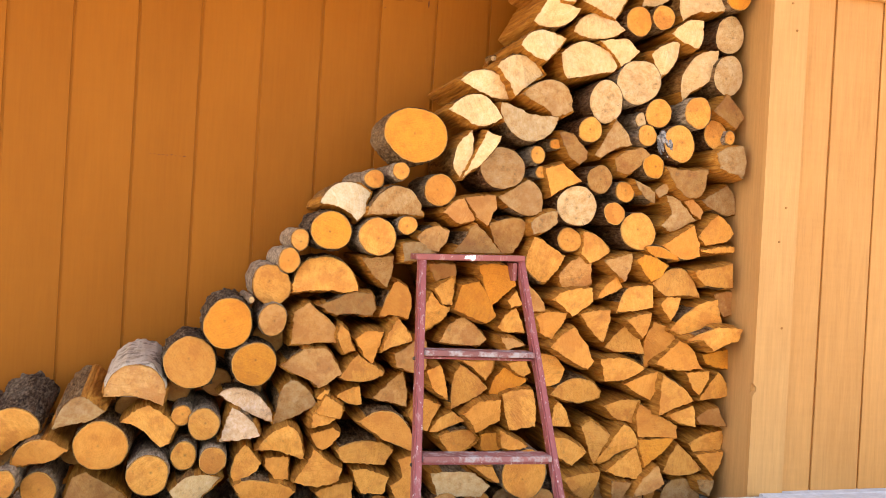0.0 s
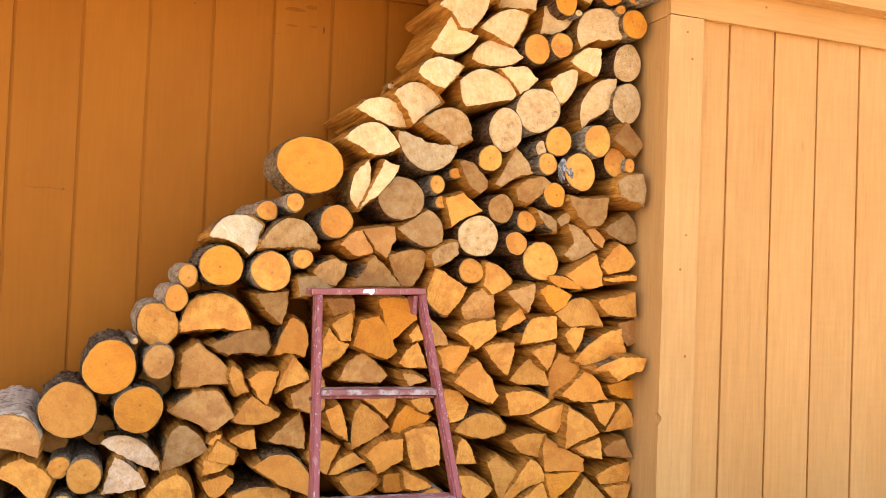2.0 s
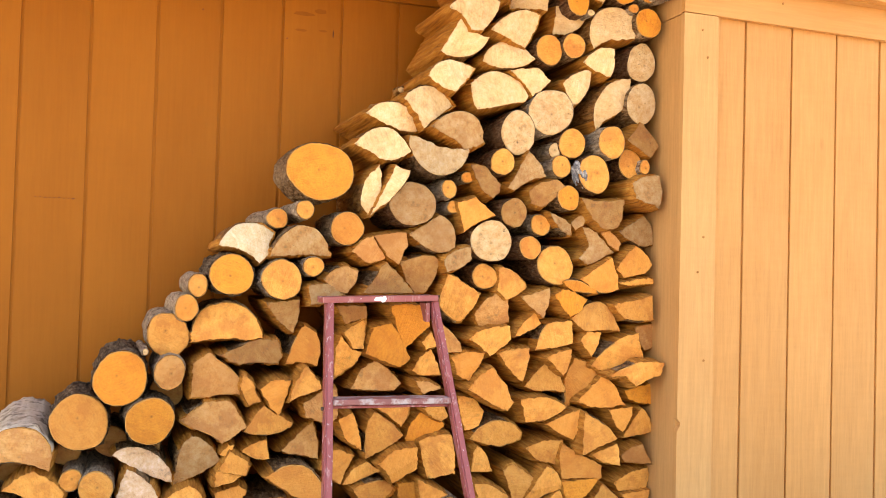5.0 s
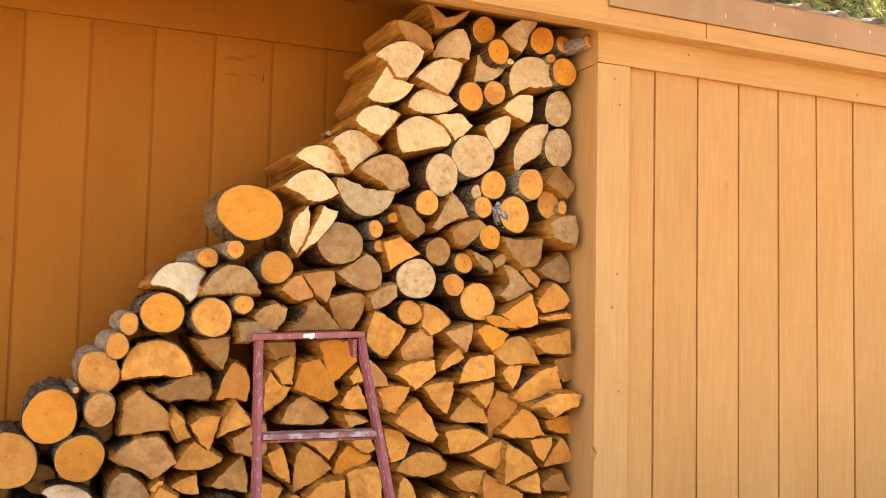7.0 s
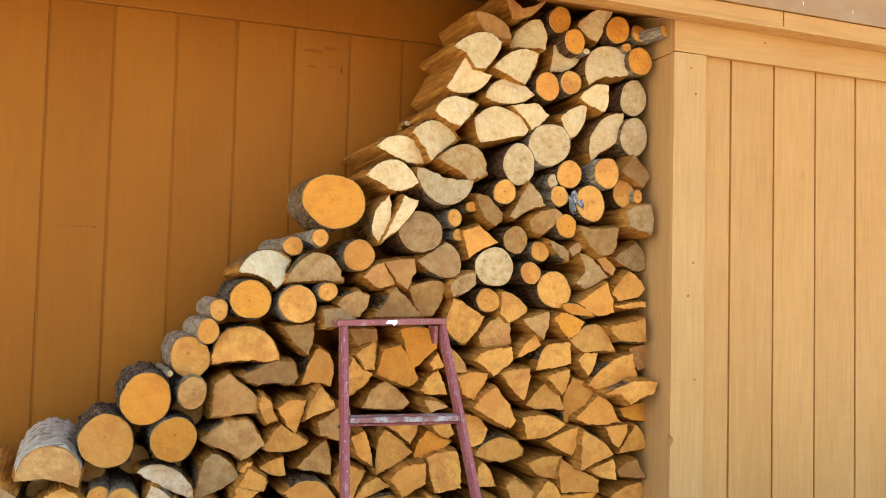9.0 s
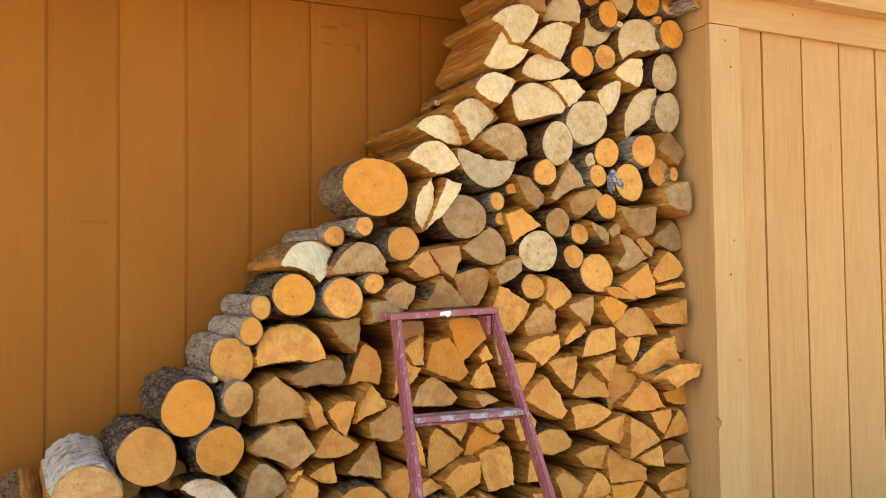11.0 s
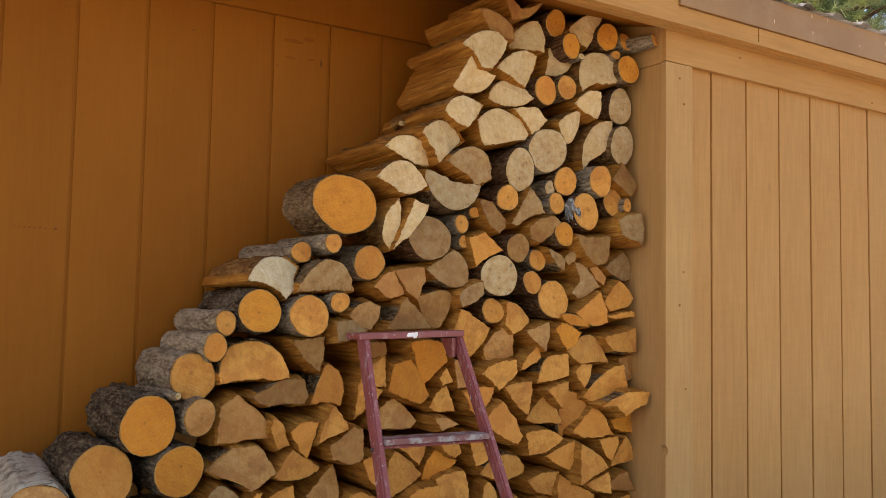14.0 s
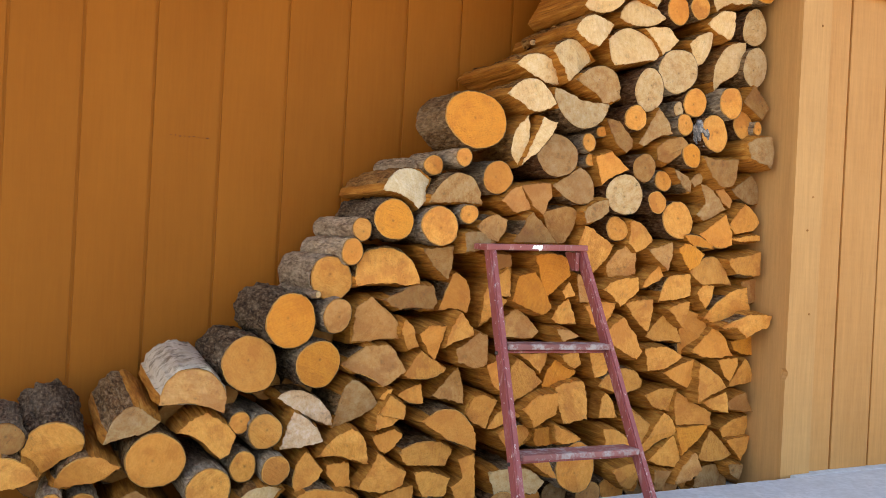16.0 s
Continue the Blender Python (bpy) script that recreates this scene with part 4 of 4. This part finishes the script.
split_log(-0.089, 0.142, 0.911, 'y', 'brown', (-40, -57), (39, -42), (71, -10), (45, 29), (5, 57), (-34, 24), (-71, -28))
split_log(-1.048, 0.139, 0.919, 't', 'brown', (0, -45), (58, -29), (11, 45), (-22, 36), (-58, -8))
split_log(-0.974, 0.143, 0.929, 't', 'brown', (-10, -32), (25, -53), (39, -23), (57, 16), (45, 53), (-5, 49), (-57, 36))
split_log(-1.429, 0.147, 0.930, 'w', 'cinnamon', (-48, -16), (-11, -24), (18, -44), (41, -65), (73, -32), (71, -4), (88, 34), (49, 58), (12, 65), (-33, 56), (-68, 23), (-88, -15))
split_log(-1.261, 0.138, 0.940, 'g', 'brown', (-3, -44), (96, -44), (80, 5), (49, 40), (1, 52), (-36, 40), (-80, -5), (-96, -52))
round_log(-0.496, 0.131, 0.946, 0.042, 0.041, 'y', 'brown')
split_log(-0.222, 0.168, 0.960, 'g', 'brown', (-32, -2), (-69, -45), (-28, -66), (69, -16), (46, -7), (22, 21), (-14, 59), (-59, 66))
round_log(-0.622, 0.158, 0.964, 0.073, 0.068, 'c', 'brown')
split_log(-0.829, 0.155, 0.978, 'g', 'brown', (-54, -26), (-12, -54), (39, -64), (75, -42), (80, 6), (53, 53), (21, 64), (-37, 27), (-80, -1))
split_log(-0.180, 0.155, 0.983, 't', 'brown', (-11, -18), (31, -35), (40, -8), (-7, 35), (-40, 27))
round_log(-1.120, 0.139, 0.984, 0.056, 0.052, 'y', 'brown')
round_log(-1.334, 0.170, 1.007, 0.034, 0.033, 'y', 'brown')
split_log(-0.074, 0.163, 1.020, 'g', 'brown', (-52, -24), (30, -59), (75, -46), (66, 25), (34, 59), (-10, 30), (-75, -5))
round_log(-0.445, 0.168, 1.025, 0.037, 0.038, 'y', 'brown')
split_log(-0.358, 0.169, 1.033, 'g', 'brown', (-22, -3), (13, -31), (46, -39), (37, 1), (-13, 27), (-46, 39))
round_log(-1.251, 0.138, 1.037, 0.030, 0.029, 'y', 'brown')
split_log(-0.301, 0.161, 1.040, 'g', 'brown', (-15, -26), (17, -13), (32, 24), (3, 26), (-32, -3))
split_log(-0.675, 0.161, 1.048, 'y', 'brown', (-45, -59), (4, -24), (66, 1), (-1, 59), (-66, 40))
round_log(-0.543, 0.159, 1.062, 0.047, 0.049, 'b', 'brown')
round_log(-0.758, 0.165, 1.071, 0.023, 0.023, 'y', 'brown')
split_log(-0.213, 0.146, 1.072, 'b', 'brown', (-48, -15), (-1, -55), (54, -48), (78, -6), (86, 55), (-19, 42), (-86, 53))
round_log(-0.899, 0.149, 1.074, 0.081, 0.071, 'g', 'brown')
split_log(-0.981, 0.137, 1.111, 'p', 'brown', (0, 39), (-24, 0), (-64, -82), (-7, -37), (49, 23), (64, 68), (18, 82))
split_log(-1.041, 0.150, 1.112, 'p', 'brown', (-32, -59), (-10, -81), (18, -48), (37, 15), (27, 81), (-20, 39), (-37, -19))
round_log(-0.347, 0.149, 1.121, 0.041, 0.045, 'o', 'brown')
round_log(-0.787, 0.134, 1.126, 0.026, 0.033, 'y', 'brown')
split_log(-0.427, 0.151, 1.134, 'b', 'brown', (-52, -36), (-8, -50), (36, -11), (64, 21), (34, 50), (-32, 36), (-64, 4))
split_log(-0.072, 0.090, 1.153, 'g', 'brown', (-41, -24), (-6, -39), (42, -57), (54, -5), (41, 57), (-19, 54), (-54, 27))
split_log(-0.656, 0.144, 1.161, 'b', 'brown', (-20, -32), (23, -54), (50, -39), (53, -9), (-1, 51), (-53, 54))
round_log(-1.203, 0.159, 1.162, 0.107, 0.092, 'o', 'brown', length=0.21)
round_log(-0.712, 0.167, 1.172, 0.023, 0.020, 'y', 'brown')
split_log(-0.498, 0.155, 1.205, 'g', 'brown', (-36, 2), (-67, -60), (-46, -69), (8, -30), (67, -16), (51, 17), (-1, 69))
stained = round_log(-0.255, 0.141, 1.208, 0.060, 0.068, 'y', 'brown')
round_log(-0.601, 0.132, 1.227, 0.040, 0.046, 'y', 'brown')
round_log(-0.380, 0.147, 1.227, 0.040, 0.039, 'y', 'brown')
split_log(-0.810, 0.157, 1.233, 'c', 'brown', (-99, 19), (-67, -37), (-16, -67), (45, -56), (85, -18), (100, 30), (12, 26), (-50, 55), (-100, 67))
round_log(-0.062, 0.132, 1.243, 0.022, 0.027, 'y', 'brown')
round_log(-0.103, 0.163, 1.254, 0.048, 0.053, 'y', 'brown')
split_log(-1.007, 0.154, 1.262, 'p', 'brown', (-49, -24), (0, -55), (49, -52), (97, -20), (76, 17), (36, 53), (-13, 55), (-60, 32), (-97, -10))
round_log(-0.404, 0.154, 1.280, 0.022, 0.027, 'p', 'brown')
round_log(-0.341, 0.147, 1.308, 0.050, 0.051, 'y', 'brown')
round_log(-0.189, 0.136, 1.321, 0.052, 0.056, 'y', 'brown')
split_log(-0.758, 0.133, 1.325, 'g', 'brown', (-15, -37), (23, -64), (74, -53), (97, -35), (87, 15), (53, 54), (3, 64), (-52, 44), (-97, 1))
round_log(-0.537, 0.150, 1.333, 0.065, 0.074, 'c', 'brown')
split_log(-0.066, 0.142, 1.340, 'b', 'brown', (-21, -34), (28, -62), (64, -17), (27, 33), (-10, 62), (-64, -5))
split_log(-0.968, 0.164, 1.356, 'p', 'brown', (-50, -21), (6, -45), (59, -49), (99, -37), (78, 8), (37, 40), (-13, 49), (-62, 37), (-99, 0))
split_log(-0.845, 0.165, 1.396, 'p', 'brown', (-49, -26), (-20, -72), (6, -50), (56, -7), (93, 16), (44, 61), (-8, 72), (-58, 57), (-93, 19))
round_log(-0.419, 0.153, 1.411, 0.081, 0.078, 'c', 'brown')
split_log(-0.181, 0.165, 1.461, 'p', 'brown', (-53, -95), (-13, -54), (34, -30), (69, 5), (71, 37), (72, 95), (20, 88), (-27, 60), (-68, -6), (-72, -38))
split_log(-0.611, 0.152, 1.467, 'p', 'brown', (-101, -34), (-83, -72), (-5, -55), (92, -31), (102, -10), (79, 33), (35, 59), (-19, 72), (-71, 49), (-102, 16))
round_log(-0.062, 0.164, 1.470, 0.061, 0.073, 'c', 'brown')
round_log(-0.891, 0.360, 1.482, 0.013, 0.010, 'p', 'cinnamon', length=0.05)
split_log(-0.780, 0.136, 1.500, 'p', 'brown', (-31, -45), (12, -53), (54, -7), (87, 37), (22, 53), (-28, 50), (-64, 30), (-87, -11))
split_log(-0.505, 0.142, 1.505, 'p', 'brown', (-46, 7), (-15, -17), (10, -49), (47, -25), (75, 12), (34, 49), (-21, 44), (-75, 32))
split_log(-0.311, 0.166, 1.508, 'p', 'brown', (-35, -41), (-11, -66), (34, -28), (57, 9), (58, 58), (33, 66), (-25, 43), (-58, 9))
split_log(-0.584, 0.146, 1.590, 'p', 'brown', (-59, -46), (-1, -52), (55, -38), (94, -8), (49, 42), (5, 52), (-42, 41), (-80, 10), (-94, -31))
split_log(-0.238, 0.155, 1.602, 'p', 'brown', (0, -39), (47, -51), (59, -16), (53, 47), (10, 51), (-25, 33), (-59, -7))
round_log(-0.081, 0.142, 1.612, 0.056, 0.070, 'c', 'brown')
round_log(-0.425, 0.163, 1.625, 0.052, 0.052, 'y', 'brown')
split_log(-0.737, 0.146, 1.632, 'p', 'brown', (-83, -51), (-60, -66), (-22, -70), (25, -59), (64, -29), (83, 5), (23, 19), (-16, 70))
round_log(-0.331, 0.162, 1.649, 0.044, 0.044, 'y', 'brown')
split_log(-0.560, 0.133, 1.685, 'p', 'brown', (-27, -48), (37, -66), (79, 0), (94, 55), (47, 66), (-1, 56), (-56, 25), (-94, -20))
split_log(-0.711, 0.134, 1.722, 'p', 'brown', (-36, -18), (-9, -64), (33, -63), (70, -21), (88, 34), (42, 64), (-6, 62), (-54, 38), (-88, 0))
split_log(-0.180, 0.162, 1.724, 'p', 'brown', (-96, -41), (-79, -81), (-21, -39), (27, -38), (80, -28), (96, 8), (86, 50), (44, 80), (-11, 81), (-65, 58), (-92, 12))
split_log(-0.351, 0.167, 1.734, 'p', 'brown', (-65, -53), (-6, -50), (40, -22), (65, 15), (2, 16), (-35, 53), (-56, 46))
round_log(-0.056, 0.138, 1.752, 0.049, 0.054, 'o', 'brown')
round_log(-0.280, 0.139, 1.766, 0.014, 0.013, 'p', 'brown')
round_log(-0.331, 0.139, 1.795, 0.044, 0.048, 'o', 'brown')
round_log(-0.117, 0.134, 1.797, 0.019, 0.017, 'y', 'brown')
split_log(-0.498, 0.162, 1.811, 'p', 'brown', (-2, -54), (54, -57), (66, 11), (40, 57), (2, 52), (-37, 22), (-60, -12), (-66, -53))
split_log(-0.653, 0.139, 1.818, 'b', 'brown', (-35, -26), (16, -43), (75, -44), (59, -7), (28, 21), (-28, 44), (-75, 39))
round_log(-0.012, 0.040, 1.849, 0.027, 0.025, 'y', 'brown').rotation_euler[2] = radians(14)
round_log(-0.061, 0.137, 1.857, 0.034, 0.037, 'y', 'brown')
round_log(-0.153, 0.141, 1.859, 0.048, 0.051, 'o', 'brown')
split_log(-0.235, 0.151, 1.873, 'p', 'brown', (-32, -37), (8, -66), (38, -3), (68, 66), (25, 66), (-10, 55), (-45, 29), (-68, -6))
round_log(-0.382, 0.161, 1.874, 0.046, 0.050, 'o', 'brown')
split_log(-0.516, 0.167, 1.902, 't', 'brown', (-67, -1), (-55, -48), (-29, -45), (20, -30), (73, 23), (86, 48), (28, 9), (-14, -1), (-57, 36), (-86, 48))

# grey pitch and a snapped stub on one round
bm = bmesh.new()
bmesh.ops.create_icosphere(bm, subdivisions=4, radius=1)
for v in bm.verts:
    k = 1 + 0.45 * noise.noise(v.co * 1.7) + 0.22 * noise.noise(v.co * 5.1)
    v.co = Vector((v.co.x * 0.021 * k - 0.014 * v.co.z, v.co.y * 0.030 * k, v.co.z * 0.042 * k))
pitch = part("pitch_clump", bm, PITCH, stained, "grey clump of dried pitch")
pitch.location = (-0.046, 0.022, -0.002)

# shorter dark rounds added behind the low end's front row to shade its gaps
for x, z, r in ((-1.93, 0.295, 0.052), (-1.80, 0.315, 0.050), (-2.215, 0.085, 0.055), (-2.43, 0.060, 0.045), (-2.06, 0.225, 0.050), (-1.64, 0.46, 0.055), (-1.70, 0.30, 0.05)):
    round_log(x, 0.30, z, r, r * 0.95, "b", "dark", length=0.26)

# small logs on the ground behind the lowest row carry the pile
for i in range(24):
    x = -2.72 + i * 0.113
    round_log(x, 0.19 + 0.02 * (i % 3), ground_z(x) + 0.047, 0.052, 0.046, "tyg"[i % 3], "brown")


# ---- the step ladder ----
def step_ladder():
    lad = new("step_ladder")
    tagged(lad, "worn red painted wooden step ladder leaning against the woodpile", "ladder")
    lad.location = (-1.04, -0.38, slab_z(-1.04))
    base = Vector(lad.location)

    def front_y(z):
        return 0.03 - (0.77 - z) * 0.51

    def put(name, bm, mat, label=""):
        for v in bm.verts:
            v.co -= base
        return part(name, bm, mat, lad, label)

    for bottom, upper, s in ((-1.260, -1.190, 1), (-0.812, -0.858, -1)):
        bm = bmesh.new()
        bmesh.ops.create_cube(bm, size=1)
        for v in bm.verts:
            z = (0.753 if s > 0 else 0.764) if v.co.z > 0 else slab_z(bottom) + 0.002
            x = (upper if v.co.z > 0 else bottom) + (0.0115 if v.co.x > 0 else -0.0115)
            v.co = Vector((x, front_y(z) + (0.046 if v.co.y > 0 else 0), z))
        bmesh.ops.subdivide_edges(bm, edges=[e for e in bm.edges if abs(e.verts[0].co.z - e.verts[1].co.z) > 0.4], cuts=12)
        long_edges = [e for e in bm.edges if abs(e.verts[0].co.z - e.verts[1].co.z) > 0.02 and len(e.link_faces) == 2 and e.calc_face_angle(0) > 0.5]
        bmesh.ops.bevel(bm, geom=long_edges, offset=0.005, segments=2, affect="EDGES")
        for v in bm.verts:
            v.co.x += 0.0012 * noise.noise(v.co * 22)
        put("rail", bm, LADDER_RED)

    def inner(z, left):
        a, b = ((-1.260, -1.190) if left else (-0.812, -0.858))
        return a + (b - a) * (z + 0.05) / 0.814 + (0.0115 if left else -0.0115)

    for z in (0.474, 0.186):
        x0, x1, y = inner(z, True), inner(z, False), front_y(z)
        put("tread", block(x0, x1, y - 0.008, y + 0.066, z - 0.006, z + 0.011, 0.004), TREAD, "step tread with paint worn to bare grey")
        bm = bmesh.new()
        bmesh.ops.create_cone(bm, cap_ends=True, segments=8, radius1=0.0045, radius2=0.0045, depth=x1 - x0, matrix=Matrix.Translation(((x0 + x1) / 2, y + 0.022, z - 0.014)) @ Matrix.Rotation(radians(90), 4, "Y"))
        put("tie_rod", bm, LADDER_RED)
        for x in (inner(z, True) - 0.027, inner(z, False) + 0.027):
            bm = bmesh.new()
            bmesh.ops.create_uvsphere(bm, u_segments=8, v_segments=5, radius=0.006, matrix=Matrix.Translation((x, y + 0.022, z - 0.018)))
            put("bolt", bm, IRON)
    cap = put("top_cap", block(-1.214, -0.850, 0.020, 0.108, 0.7915, 0.8105, 0.005, 0.032), LADDER_RED)
    # a wooden gusset under the cap
    for x0, x1 in ((-0.886, -0.872),):
        bm = block(x0, x1, 0.034, 0.100, 0.700, 0.758, 0.002)
        for v in bm.verts:
            if v.co.z < 0.73:
                v.co.y = 0.034 + (v.co.y - 0.034) * 0.35
        put("gusset", bm, LADDER_RED)
    bm = bmesh.new()
    rnd = random.Random(3)
    for i in range(4):
        bmesh.ops.create_icosphere(bm, subdivisions=2, radius=1, matrix=Matrix.Translation((-1.045 + i * 0.008 + rnd.uniform(-0.003, 0.003), 0.020, 0.768 + rnd.uniform(-0.004, 0.004))) @ Matrix.Diagonal((0.008, 0.0010, 0.0065, 1)))
    for v in bm.verts:
        v.co += Vector((0.004, 0, 0.003)) * noise.noise(v.co * 160)
        v.co -= base
    splash = part("paint_splash", bm, WHITE, cap, "white paint splash")
    return lad


step_ladder()


# ---- trees beyond the roof ----
def pine(x, y, height, seed, low):
    rnd = random.Random(seed)
    tree = new("pine_tree")
    tagged(tree, "tall green pine tree standing beyond the shed roof", "tree", "pines beyond the shed")
    tree.location = (x, y, 0.02)
    bm = bmesh.new()
    rings = []
    for j in range(13):
        t = j / 12
        r = 0.17 * (1 - t) + 0.015
        cx, cy = 0.06 * math.sin(t * 5 + seed), 0.05 * math.cos(t * 4)
        rings.append([bm.verts.new((cx + r * math.cos(a), cy + r * math.sin(a), t * height - 0.05)) for a in [i * math.pi / 5 for i in range(10)]])
    for a, b in zip(rings, rings[1:]):
        for i in range(10):
            bm.faces.new((a[i], a[(i + 1) % 10], b[(i + 1) % 10], b[i]))
    part("trunk", bm, TREE_BARK, tree, smooth=True)
    verts, faces, mats = [], [], []
    limb = bmesh.new()
    for k in range(46):
        t = low + (1 - low) * (k + rnd.random()) / 46
        z, a = t * height, k * 2.4 + rnd.uniform(-0.4, 0.4)
        reach = (1.0 - t) * height * 0.34 * rnd.uniform(0.7, 1.1) + 0.35
        out = Vector((math.cos(a), math.sin(a), 0))
        tip = out * reach + Vector((0, 0, z + rnd.uniform(-0.1, 0.45) * reach))
        root = Vector((0, 0, z))
        up = Vector((0, 0, 1))
        sidev = out.cross(up)
        q = []
        for p, w in ((root, 0.035), (root.lerp(tip, 0.5) + up * 0.05, 0.022), (tip, 0.006)):
            q.append([limb.verts.new(p + (sidev * math.cos(b) + up * math.sin(b)) * w) for b in (0, 2.1, 4.2)])
        for c, d in zip(q, q[1:]):
            for i in range(3):
                limb.faces.new((c[i], c[(i + 1) % 3], d[(i + 1) % 3], d[i]))
        for s in range(int(12 + reach * 15)):
            u = rnd.uniform(0.25, 1.03)
            c = root.lerp(tip, u) + Vector((rnd.gauss(0, 0.14), rnd.gauss(0, 0.14), rnd.gauss(0.02, 0.11)))
            d0 = (out * 0.7 + Vector((rnd.gauss(0, 0.5), rnd.gauss(0, 0.5), rnd.uniform(0, 0.8)))).normalized()
            shade = 1 if rnd.random() < 0.55 else 0
            for _ in range(38):
                d = (d0 * 0.75 + Vector((rnd.gauss(0, 0.5), rnd.gauss(0, 0.5), rnd.gauss(0, 0.5)))).normalized()
                w = d.cross(Vector((rnd.random(), rnd.random(), rnd.random()))).normalized() * 0.0038
                b = c + d0 * rnd.uniform(-0.05, 0.05)
                L = rnd.uniform(0.09, 0.15)
                m = len(verts)
                verts += [b - w, b + w, b + d * L]
                faces.append((m, m + 1, m + 2))
                mats.append(shade)
    part("branchwork", limb, TREE_BARK, tree)
    me = bpy.data.meshes.new("crown")
    me.from_pydata([tuple(v) for v in verts], [], faces)
    for mt in NEEDLES:
        me.materials.append(mt)
    me.polygons.foreach_set("material_index", mats)
    crown = new("crown", me)
    crown.parent = tree
    tagged(crown, "clumps of long green needles")
    return tree


pine(4.5, 2.7, 5.5, 1, 0.12)
pine(5.6, 4.1, 6.5, 2, 0.12)
pine(4.1, 4.6, 7.0, 3, 0.15)
pine(7.2, 4.2, 7.5, 4, 0.12)
pine(3.0, 5.2, 7.5, 5, 0.2)
pine(6.0, 6.6, 9.0, 6, 0.12)
pine(8.6, 6.9, 9.5, 7, 0.12)
pine(5.0, 3.4, 5.0, 8, 0.1)
pine(6.4, 5.2, 7.0, 9, 0.1)
pine(7.4, 5.6, 8.0, 10, 0.1)
